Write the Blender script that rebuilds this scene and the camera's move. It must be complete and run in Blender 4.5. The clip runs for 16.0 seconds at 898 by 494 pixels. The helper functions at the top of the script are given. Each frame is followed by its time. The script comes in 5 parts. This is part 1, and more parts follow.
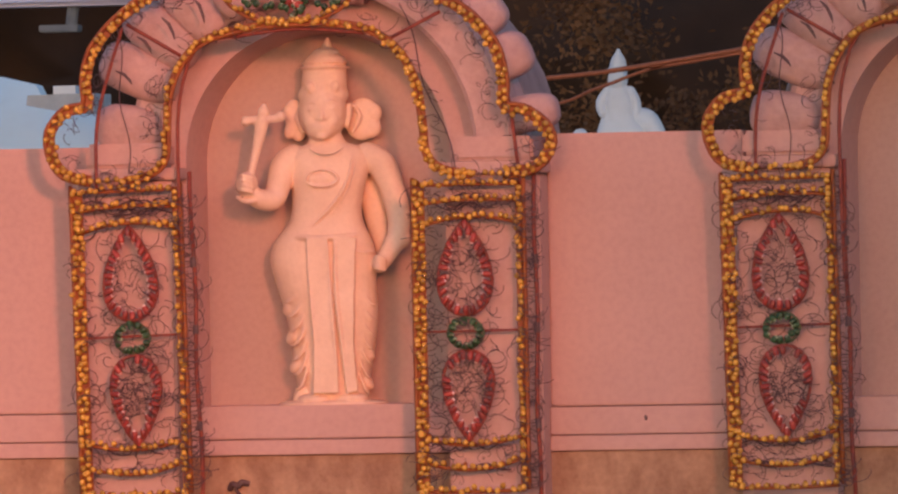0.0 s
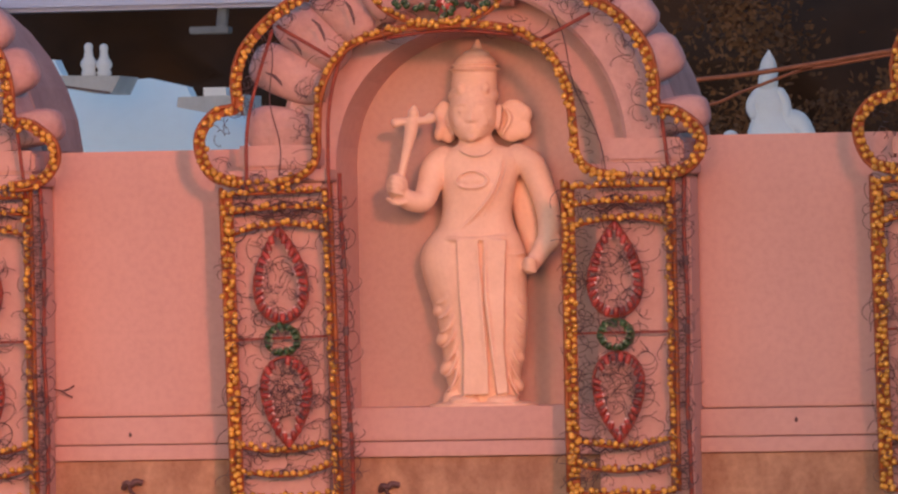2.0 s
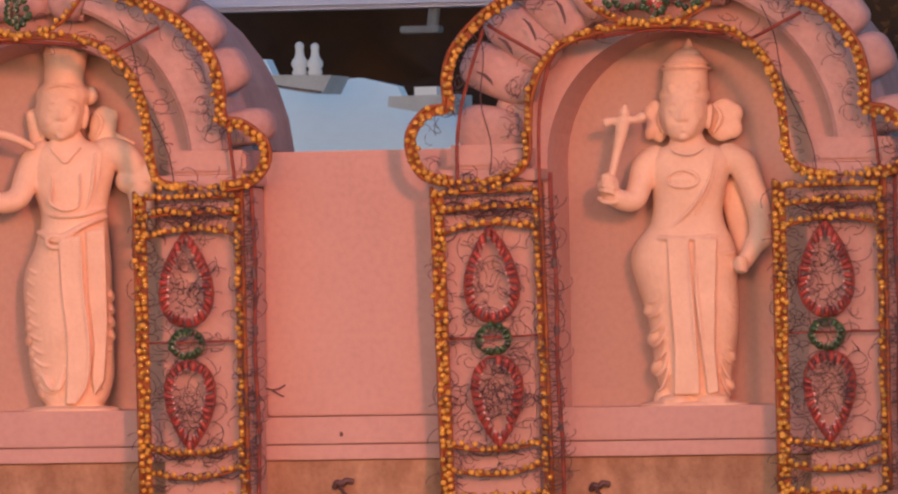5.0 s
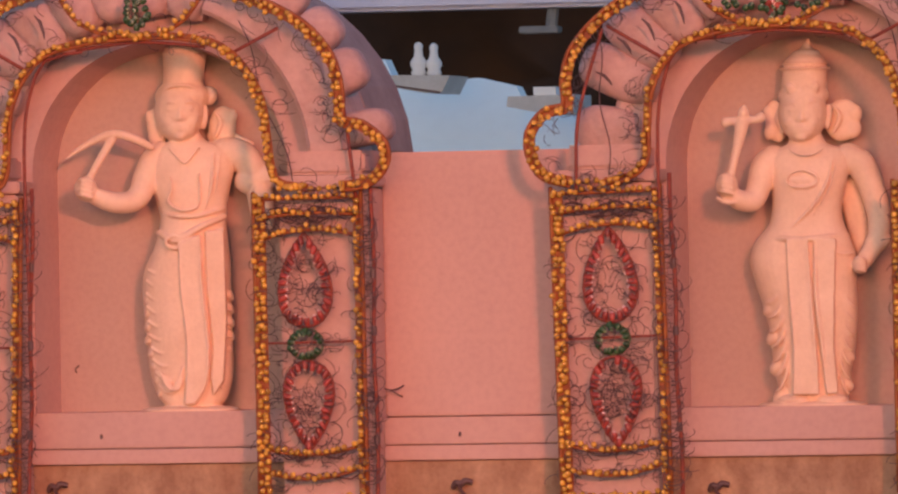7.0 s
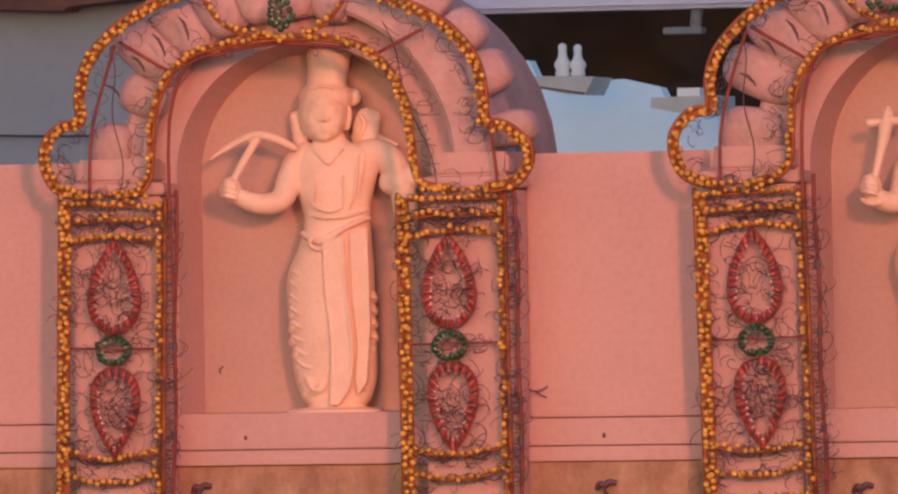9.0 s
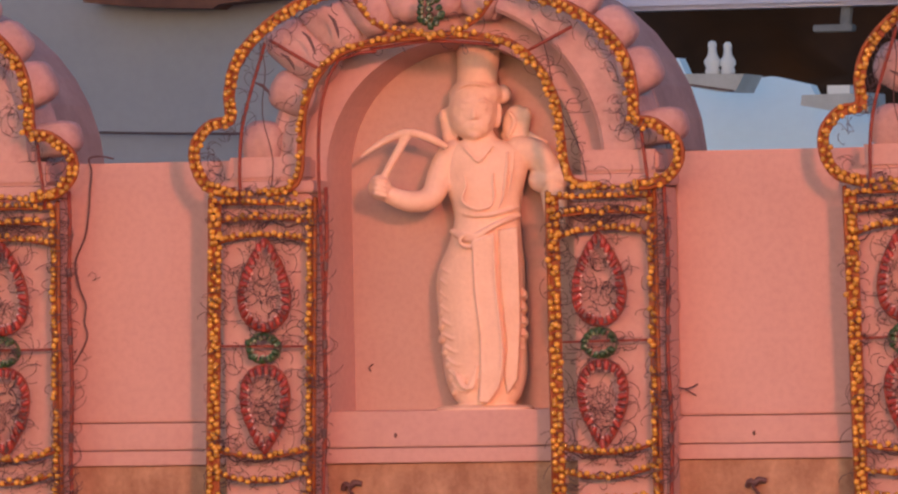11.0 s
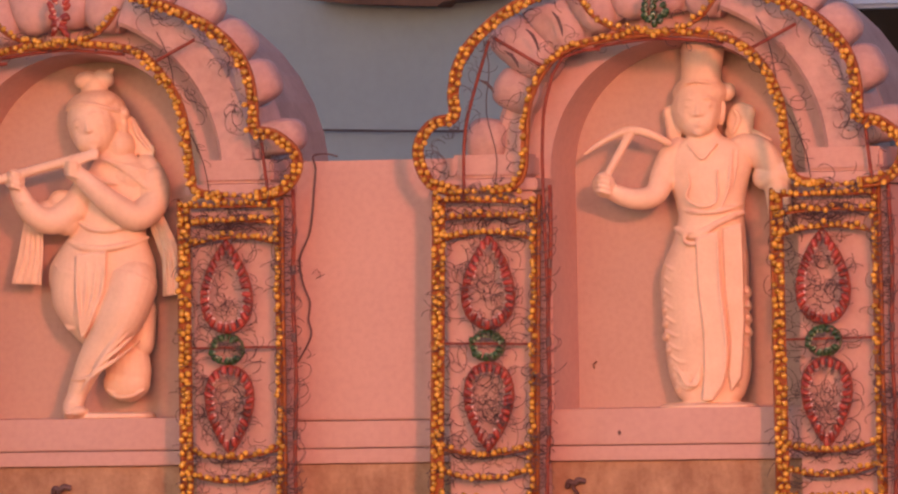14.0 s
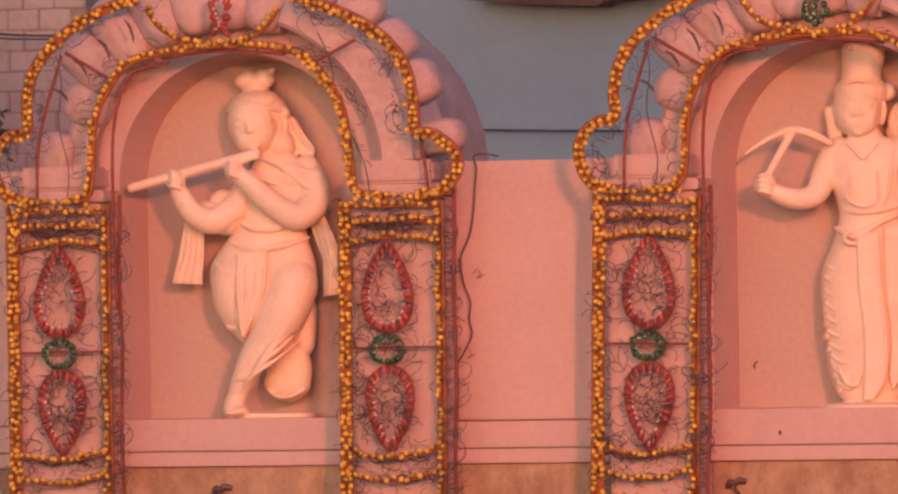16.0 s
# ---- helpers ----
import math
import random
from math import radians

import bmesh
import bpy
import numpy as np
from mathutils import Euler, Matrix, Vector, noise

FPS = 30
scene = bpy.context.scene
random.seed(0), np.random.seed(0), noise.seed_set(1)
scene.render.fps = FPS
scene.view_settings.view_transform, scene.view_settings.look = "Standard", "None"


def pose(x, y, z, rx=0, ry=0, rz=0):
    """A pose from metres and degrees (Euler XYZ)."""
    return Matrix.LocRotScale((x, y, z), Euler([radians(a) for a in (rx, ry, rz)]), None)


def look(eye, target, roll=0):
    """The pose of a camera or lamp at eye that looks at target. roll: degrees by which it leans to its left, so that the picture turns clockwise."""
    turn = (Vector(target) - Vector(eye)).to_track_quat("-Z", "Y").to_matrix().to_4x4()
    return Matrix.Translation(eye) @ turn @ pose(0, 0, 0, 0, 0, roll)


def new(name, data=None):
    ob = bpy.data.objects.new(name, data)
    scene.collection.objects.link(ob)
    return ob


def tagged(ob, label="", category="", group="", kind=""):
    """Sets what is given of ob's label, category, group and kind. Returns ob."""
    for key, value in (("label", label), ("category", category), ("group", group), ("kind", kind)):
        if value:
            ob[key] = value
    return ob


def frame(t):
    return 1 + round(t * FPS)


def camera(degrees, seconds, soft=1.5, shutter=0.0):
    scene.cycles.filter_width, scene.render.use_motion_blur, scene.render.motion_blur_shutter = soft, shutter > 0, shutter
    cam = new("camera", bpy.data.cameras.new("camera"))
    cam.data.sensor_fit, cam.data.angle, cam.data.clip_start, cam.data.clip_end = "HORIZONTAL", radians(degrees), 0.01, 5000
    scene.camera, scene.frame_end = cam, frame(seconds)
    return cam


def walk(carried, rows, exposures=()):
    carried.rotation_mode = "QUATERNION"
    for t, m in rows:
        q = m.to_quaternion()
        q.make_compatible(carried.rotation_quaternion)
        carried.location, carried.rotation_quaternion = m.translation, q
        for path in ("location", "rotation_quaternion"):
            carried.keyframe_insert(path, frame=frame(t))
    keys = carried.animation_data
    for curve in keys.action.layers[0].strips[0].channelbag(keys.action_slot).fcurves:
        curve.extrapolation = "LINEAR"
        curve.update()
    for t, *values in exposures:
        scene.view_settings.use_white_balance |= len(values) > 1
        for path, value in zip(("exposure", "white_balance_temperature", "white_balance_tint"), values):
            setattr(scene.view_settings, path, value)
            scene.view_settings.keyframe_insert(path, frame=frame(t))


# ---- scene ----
cam = camera(6.0, 16.0, soft=2.3)
EYE = (5.607, -28.8, 0.44)
walk(cam, [
    (0, pose(*EYE, 90.1808, 1.0242, 10.0095)),
    (0.5, pose(*EYE, 90.1854, 1.0235, 10.2271)),
    (1, pose(*EYE, 90.1917, 1.0225, 10.5125)),
    (1.5, pose(*EYE, 90.1992, 1.0217, 10.7538)),
    (2, pose(*EYE, 90.209, 1.0208, 11.0138)),
    (2.5, pose(*EYE, 90.2146, 1.0199, 11.2947)),
    (3, pose(*EYE, 90.2199, 1.019, 11.5217)),
    (3.5, pose(*EYE, 90.2221, 1.0182, 11.7565)),
    (4, pose(*EYE, 90.2231, 1.0173, 11.9941)),
    (4.5, pose(*EYE, 90.2268, 1.0165, 12.2019)),
    (5, pose(*EYE, 90.2291, 1.0157, 12.4238)),
    (5.2, pose(*EYE, 90.2236, 1.0153, 12.5162)),
    (7.3, pose(*EYE, 90.2503, 1.012, 13.338)),
    (7.5, pose(*EYE, 90.254, 1.0116, 13.4207)),
    (8, pose(*EYE, 90.2733, 1.0107, 13.6289)),
    (8.5, pose(*EYE, 90.2732, 1.0096, 13.8779)),
    (9, pose(*EYE, 90.2683, 1.0083, 14.1817)),
    (9.2, pose(*EYE, 90.2671, 1.0079, 14.2815)),
    (11.3, pose(*EYE, 90.2701, 1.003, 15.3254)),
    (11.5, pose(*EYE, 90.2696, 1.0026, 15.4203)),
    (12, pose(*EYE, 90.2637, 1.0012, 15.6985)),
    (12.5, pose(*EYE, 90.2647, 1.0002, 15.8991)),
    (13, pose(*EYE, 90.2695, 0.9988, 16.1735)),
    (13.5, pose(*EYE, 90.2758, 0.9974, 16.4616)),
    (14, pose(*EYE, 90.2786, 0.9962, 16.6816)),
    (14.5, pose(*EYE, 90.2828, 0.9949, 16.9278)),
    (15, pose(*EYE, 90.2883, 0.9931, 17.2755)),
    (15.5, pose(*EYE, 90.293, 0.9917, 17.5331)),
    (16, pose(*EYE, 90.296, 0.9905, 17.7553)),
], [(0, 0.84, 6500, 22), (2, 0.82, 6220, 21), (4.5, 0.80, 6420, 21), (8.5, 0.81, 6400, 21), (11.5, 0.86, 6400, 22), (14, 0.95, 6800, 23), (16, 0.99, 6900, 24)])

# ---------------------------------------------------------------- light
world = bpy.data.worlds.new("dusk_sky")
scene.world = world
world.use_nodes = True
wn = world.node_tree
sky = wn.nodes.new("ShaderNodeTexSky")
sky.sky_type = "NISHITA"
sky.sun_disc = False
sky.ozone_density, sky.dust_density, sky.air_density = 2.2, 0.5, 1.0
sky.sun_elevation, sky.sun_rotation = radians(7), radians(180)
wn.links.new(sky.outputs[0], wn.nodes["Background"].inputs[0])
wn.nodes["Background"].inputs[1].default_value = 0.134

# warm floodlight bank in the forecourt; the farther, weaker second lamp is added fill
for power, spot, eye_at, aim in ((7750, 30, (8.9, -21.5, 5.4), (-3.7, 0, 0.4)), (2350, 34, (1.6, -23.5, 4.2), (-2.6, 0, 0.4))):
    flood = bpy.data.lights.new("flood_and_fill", "SPOT")
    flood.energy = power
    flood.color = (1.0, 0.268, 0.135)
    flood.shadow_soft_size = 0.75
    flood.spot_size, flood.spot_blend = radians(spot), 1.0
    flood_ob = new("flood_and_fill", flood)
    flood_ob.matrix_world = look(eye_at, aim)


# ---------------------------------------------------------------- materials
def material(name, base, rough=0.8, tint=None, scale=6.0, fine=60.0, bump=0.15, metal=0.0, amount=0.5, streak=0.0, coat=0.0):
    """Painted or raw surface with blotches, fine grain and relief; object space, in metres."""
    m = bpy.data.materials.new(name)
    m.use_nodes = True
    nt = m.node_tree
    b = nt.nodes["Principled BSDF"]
    b.inputs["Roughness"].default_value = rough
    b.inputs["Metallic"].default_value = metal
    b.inputs["Coat Weight"].default_value = coat
    geo = nt.nodes.new("ShaderNodeNewGeometry")
    big = nt.nodes.new("ShaderNodeTexNoise")
    big.inputs["Scale"].default_value, big.inputs["Detail"].default_value = scale, 5
    big.inputs["Roughness"].default_value = 0.62
    small = nt.nodes.new("ShaderNodeTexNoise")
    small.inputs["Scale"].default_value, small.inputs["Detail"].default_value = fine, 3
    src = geo.outputs["Position"]
    if streak:
        mp = nt.nodes.new("ShaderNodeMapping")
        mp.inputs["Scale"].default_value = (1, 1, streak)
        nt.links.new(src, mp.inputs[0])
        nt.links.new(mp.outputs[0], big.inputs["Vector"])
    else:
        nt.links.new(src, big.inputs["Vector"])
    nt.links.new(src, small.inputs["Vector"])
    ramp = nt.nodes.new("ShaderNodeValToRGB")
    ramp.color_ramp.elements[0].position, ramp.color_ramp.elements[1].position = 0.35, 0.68
    other = tint or tuple(c * 0.78 for c in base)
    ramp.color_ramp.elements[0].color = (*other, 1)
    ramp.color_ramp.elements[1].color = (*base, 1)
    nt.links.new(big.outputs["Fac"], ramp.inputs[0])
    mix = nt.nodes.new("ShaderNodeMix")
    mix.data_type, mix.blend_type = "RGBA", "MULTIPLY"
    mix.inputs["Factor"].default_value = amount
    nt.links.new(ramp.outputs[0], mix.inputs[6])
    r2 = nt.nodes.new("ShaderNodeValToRGB")
    r2.color_ramp.elements[0].position, r2.color_ramp.elements[1].position = 0.3, 0.6
    r2.color_ramp.elements[0].color = (0.86, 0.85, 0.84, 1)
    nt.links.new(small.outputs["Fac"], r2.inputs[0])
    nt.links.new(r2.outputs[0], mix.inputs[7])
    nt.links.new(mix.outputs[2], b.inputs["Base Color"])
    if bump:
        bp = nt.nodes.new("ShaderNodeBump")
        bp.inputs["Strength"].default_value, bp.inputs["Distance"].default_value = bump, 0.01
        nt.links.new(small.outputs["Fac"], bp.inputs["Height"])
        nt.links.new(bp.outputs[0], b.inputs["Normal"])
    return m


def plastic(name, base, rough=0.3, vary=0.35):
    """Moulded plastic, each piece a little different in shade."""
    m = bpy.data.materials.new(name)
    m.use_nodes = True
    nt = m.node_tree
    b = nt.nodes["Principled BSDF"]
    b.inputs["Roughness"].default_value = rough
    info = nt.nodes.new("ShaderNodeObjectInfo")
    hsv = nt.nodes.new("ShaderNodeHueSaturation")
    hsv.inputs["Color"].default_value = (*base, 1)
    mr = nt.nodes.new("ShaderNodeMapRange")
    mr.inputs["To Min"].default_value, mr.inputs["To Max"].default_value = 1 - vary, 1 + vary
    nt.links.new(info.outputs["Random"], mr.inputs["Value"])
    nt.links.new(mr.outputs[0], hsv.inputs["Value"])
    nt.links.new(hsv.outputs[0], b.inputs["Base Color"])
    return m


PINK = material("pink_limewash", (0.60, 0.40, 0.36), 0.9, (0.55, 0.365, 0.33), 2.2, 45, 0.08)
PINK_ROUGH = material("pink_carved_plaster", (0.62, 0.43, 0.40), 0.9, (0.50, 0.34, 0.31), 9, 38, 0.45, amount=0.7)
PANEL = material("niche_paint", (0.53, 0.39, 0.345), 0.9, (0.485, 0.355, 0.315), 2.0, 50, 0.06)
SAND = material("stained_sandstone", (0.52, 0.35, 0.23), 0.95, (0.31, 0.18, 0.115), 9, 55, 0.3, amount=0.9, streak=0.6)
CREAM = material("cream_painted_stone", (0.89, 0.68, 0.525), 0.75, (0.79, 0.58, 0.43), 7, 70, 0.10, amount=0.35)
CEMENT = material("raw_cement", (0.30, 0.25, 0.23), 0.95, (0.22, 0.18, 0.17), 5, 60, 0.2)
# greyer than the arch pink: the vault's shade is put into its colour
VAULT = material("shaded_vault", (0.43, 0.33, 0.31), 0.95, (0.30, 0.23, 0.22), 4, 50, 0.2)
GROUND = material("dusty_paving", (0.22, 0.18, 0.15), 0.95, (0.15, 0.12, 0.10), 0.8, 20, 0.2)
AMBER = plastic("amber_plastic", (0.60, 0.35, 0.06), 0.16)
REDCAP = plastic("red_plastic", (0.31, 0.05, 0.038), 0.35)
GREENCAP = plastic("green_plastic", (0.030, 0.085, 0.032), 0.35)
TAPE = material("red_tape", (0.32, 0.07, 0.04), 0.6, (0.20, 0.045, 0.035), 30, 120, 0.3)
ORANGE_STRIP = material("orange_strip", (0.40, 0.13, 0.025), 0.6, (0.24, 0.06, 0.015), 30, 120, 0.3)
WIRE = material("dark_wire", (0.13, 0.08, 0.085), 0.5, None, 30, 120, 0)
WHITE = material("white_limewash", (0.80, 0.80, 0.80), 0.85, (0.72, 0.73, 0.75), 1.5, 20, 0.05, amount=0.2)
GREY = material("grey_slab", (0.30, 0.31, 0.33), 0.9, (0.2, 0.2, 0.22), 2, 20, 0.1)
TREES = material("dark_hillside", (0.085, 0.040, 0.022), 1.0, (0.018, 0.009, 0.007), 0.22, 2.2, 0.2, amount=0.6)


# ---------------------------------------------------------------- mesh helpers
def part(name, bm, mat, parent=None, label="", smooth=False):
    me = bpy.data.meshes.new(name)
    bmesh.ops.recalc_face_normals(bm, faces=bm.faces)
    bm.to_mesh(me)
    bm.free()
    me.materials.append(mat)
    if smooth:
        for p in me.polygons:
            p.use_smooth = True
    ob = new(name, me)
    if parent:
        ob.parent = parent
    if label:
        ob["label"] = label
    return ob


def thing(name, at, label, category, group="", kind=""):
    ob = new(name)
    ob.location = at
    ob.empty_display_size = 0.1
    return tagged(ob, label, category, group, kind)


def box(bm, x0, x1, y0, y1, z0, z1, bevel=0.0):
    r = bmesh.ops.create_cube(bm, size=1.0)
    vs = r["verts"]
    bmesh.ops.scale(bm, vec=(x1 - x0, y1 - y0, z1 - z0), verts=vs)
    bmesh.ops.translate(bm, vec=((x0 + x1) / 2, (y0 + y1) / 2, (z0 + z1) / 2), verts=vs)
    if bevel:
        es = {e for v in vs for e in v.link_edges}
        bmesh.ops.bevel(bm, geom=list(es), offset=bevel, segments=2, affect="EDGES")
    return bm


def tube(bm, pts, r, n=5):
    """A round rod or wire along points."""
    rings = []
    pts = [Vector(p) for p in pts]
    for i, p in enumerate(pts):
        d = (pts[min(i + 1, len(pts) - 1)] - pts[max(i - 1, 0)])
        d = d.normalized() if d.length > 1e-9 else Vector((0, 0, 1))
        a = d.cross(Vector((0, 1, 0)))
        a = a.normalized() if a.length > 1e-4 else Vector((1, 0, 0))
        b = d.cross(a)
        rr = r[i] if isinstance(r, (list, tuple)) else r
        rings.append([bm.verts.new(p + (a * math.cos(2 * math.pi * k / n) + b * math.sin(2 * math.pi * k / n)) * rr) for k in range(n)])
    for q0, q1 in zip(rings, rings[1:]):
        for k in range(n):
            bm.faces.new((q0[k], q0[(k + 1) % n], q1[(k + 1) % n], q1[k]))
    bm.faces.new(rings[0])
    bm.faces.new(rings[-1][::-1])
    return bm


def ribbon(bm, pa, pb, ya, yb):
    """A strip between two outlines of (x, z), at depths ya and yb."""
    va = [bm.verts.new((x, ya, z)) for x, z in pa]
    vb = [bm.verts.new((x, yb, z)) for x, z in pb]
    for i in range(len(va) - 1):
        bm.faces.new((va[i], va[i + 1], vb[i + 1], vb[i]))


def arch(half, rise, spring, foot, n=28):
    """Outline of an arched opening from the left foot over the crown to the right foot."""
    pts = [(-half, foot)]
    pts += [(-half * math.cos(math.pi * i / n), spring + rise * math.sin(math.pi * i / n)) for i in range(n + 1)]
    return pts + [(half, foot)]


# ---------------------------------------------------------------- ground and parapet
bm = bmesh.new()
box(bm, -400, 400, -300, 900, -1.8, -1.6)
ground = tagged(part("ground", bm, GROUND), "dusty grey paving in front of the parapet", "ground", kind="structure")

BAYS = (2.34, 0.075, -2.185, -4.385)
HALF = 0.795                                  # half a niche bay, outer edge of its piers


def wall_run(name, x0, x1, top):
    bm = bmesh.new()
    box(bm, x0, x1, 0.0, 0.28, -0.016, top, 0.006)
    w = tagged(part(name, bm, PINK), "plain pink limewashed parapet wall between niches", "wall", kind="structure")
    bm = bmesh.new()
    box(bm, x0, x1, -0.030, 0.28, -0.113, -0.020, 0.004)
    part("ledge", bm, PINK, w)
    bm = bmesh.new()
    box(bm, x0, x1, -0.034, 0.28, -0.168, -0.117, 0.004)
    part("string_course", bm, PINK, w)
    bm = bmesh.new()
    box(bm, x0, x1, -0.018, 0.28, -1.6, -0.172, 0.0)
    part("plinth", bm, SAND, w, "stained sandstone plinth")
    return w


edges = [4.6] + [v for c in BAYS for v in (c + HALF, c - HALF)] + [-6.8]
for i in range(0, len(edges), 2):
    wall_run("wall_parapet_%d" % (i // 2 + 1), edges[i + 1], edges[i], 0.912 if edges[i + 1] > 0 else 0.897)


# ---------------------------------------------------------------- niche bays
def petal(bm, ang, r0, r1, wid, y, full=0.80, deep=0.085):
    """A plump stone petal that points outward from the arch's centre, with straight flanks and a blunt end."""
    r = bmesh.ops.create_uvsphere(bm, u_segments=18, v_segments=14, radius=1.0)
    c, s = math.cos(ang), math.sin(ang)
    for v in r["verts"]:
        a, b, d = v.co.x, v.co.z, v.co.y            # along, across, depth
        k = full + (1 - full) * (a * 0.5 + 0.5) ** 0.8
        a2 = math.copysign(abs(a) ** 0.72, a)
        b2 = math.copysign(abs(b) ** 0.62, b)
        rad = (r0 + r1) / 2 + a2 * (r1 - r0) / 2
        w = b2 * wid * k
        d = math.copysign(abs(d) ** 0.55, d) * deep
        d += 0.012 * math.exp(-(b2 * 3.2) ** 2) * (1 if d < 0 else 0) * -1
        v.co = Vector((c * rad - s * w, y + d + 0.02 * a, 0.86 + s * rad + c * w))


def niche_bay(ball_foot, sill_top=0.0):
    t = thing("niche_shrine", (0, 0, 0), "pink arched niche with carved petal arch and square piers", "niche", "niches along the parapet")
    for sx in (-1, 1):
        bm = bmesh.new()
        x0, x1 = sorted((sx * 0.47, sx * 0.795))
        box(bm, x0, x1, -0.17, 0.28, -1.6, 0.775, 0.008)
        part("pier", bm, PINK, t)
        bm = bmesh.new()
        x0, x1 = sorted((sx * 0.455, sx * 0.808))
        box(bm, x0, x1, -0.19, 0.28, 0.779, 0.82, 0.006)
        x0, x1 = sorted((sx * 0.50, sx * 0.775))
        box(bm, x0, x1, -0.175, 0.28, 0.822, 0.905, 0.012)
        part("capital", bm, PINK, t)
    bm = bmesh.new()
    inner = arch(0.46, 0.455, 0.845, 0.0)
    back = arch(0.432, 0.428, 0.845, 0.0)
    ribbon(bm, inner, back, 0.0, 0.22)
    part("reveal", bm, PINK, t)
    bm = bmesh.new()
    bm.faces.new([bm.verts.new((x, 0.22, z)) for x, z in back])
    part("back_panel", bm, PANEL, t, "flat brownish pink back panel")
    bm = bmesh.new()
    ribbon(bm, arch(0.46, 0.455, 0.845, 0.0), arch(0.56, 0.56, 0.86, 0.0), 0.0, 0.0)
    part("inner_ring", bm, PINK, t)
    n = 18
    for name, prof, a0, a1, mat, label in (
            ("arch", ((0.575, 0.02), (0.565, -0.125), (0.58, -0.14), (0.690, -0.135), (0.705, -0.11), (0.705, 0.24), (0.575, 0.24)), 4, 70, PINK_ROUGH, ""),
            ("arch", ((0.545, 0.02), (0.535, -0.075), (0.55, -0.09), (0.625, -0.09), (0.645, -0.07), (0.650, 0.24), (0.545, 0.24)), 70.2, 176, PINK_ROUGH, ""),
            ("vault_back", ((0.560, 0.246), (0.700, 0.246), (0.708, 0.26), (0.708, 0.85), (0.560, 0.85)), 4, 176, VAULT, "grey-pink vault behind the arch, darkened for shade")):
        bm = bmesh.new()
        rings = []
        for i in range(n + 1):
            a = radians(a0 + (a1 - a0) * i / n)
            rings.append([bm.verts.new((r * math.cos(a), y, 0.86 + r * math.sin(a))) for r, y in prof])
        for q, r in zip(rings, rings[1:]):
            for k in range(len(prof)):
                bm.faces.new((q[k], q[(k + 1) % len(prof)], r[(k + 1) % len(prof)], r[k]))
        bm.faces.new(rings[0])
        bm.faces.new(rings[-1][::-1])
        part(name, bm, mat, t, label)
    for i in range(13):
        bm = bmesh.new()
        turn = radians(12.5 + 12.92 * i)
        if i == 0:
            petal(bm, radians(9.5), 0.64, 0.850, 0.066, -0.01, 0.9)
        elif i < 5:
            petal(bm, turn, 0.60, 0.825, 0.086, -0.025)
        elif i == 12 and ball_foot:
            petal(bm, radians(172.0), 0.60, 0.755, 0.080, -0.04, 1.0)
        elif i == 12:
            petal(bm, radians(171.5), 0.53, 0.770, 0.086, -0.045, 0.92)
        elif i == 11 and ball_foot:
            petal(bm, turn, 0.52, 0.705, 0.078, -0.045)
        else:
            petal(bm, turn, 0.52, 0.815, 0.091, -0.045)
        part("petal", bm, PINK_ROUGH, t, smooth=True)
    bm = bmesh.new()
    box(bm, -0.70, 0.70, 0.303, 0.85, -1.6, 0.895)
    part("back_block", bm, CEMENT, t, "raw cement backing block")
    bm = bmesh.new()
    box(bm, -0.468, 0.468, -0.04, 0.30, -0.113, sill_top, 0.005)
    part("sill", bm, PINK, t)
    bm = bmesh.new()
    box(bm, -0.468, 0.468, -0.044, 0.30, -0.168, -0.117, 0.004)
    part("string_course", bm, PINK, t)
    bm = bmesh.new()
    box(bm, -0.468, 0.468, -0.02, 0.30, -1.6, -0.172)
    part("plinth", bm, SAND, t, "stained sandstone plinth")
    return t


for i, c in enumerate(BAYS):
    bay = niche_bay(i > 1, 0.012 if i == 2 else 0.0)
    bay.location.x = c
    if i == 3:  # this bay has a slightly lower vault behind its arch
        for ob in bay.children:
            if ob.name.startswith("vault_back"):
                ob.scale = (0.935, 1, 0.935)
                ob.location.z += 0.86 * 0.065

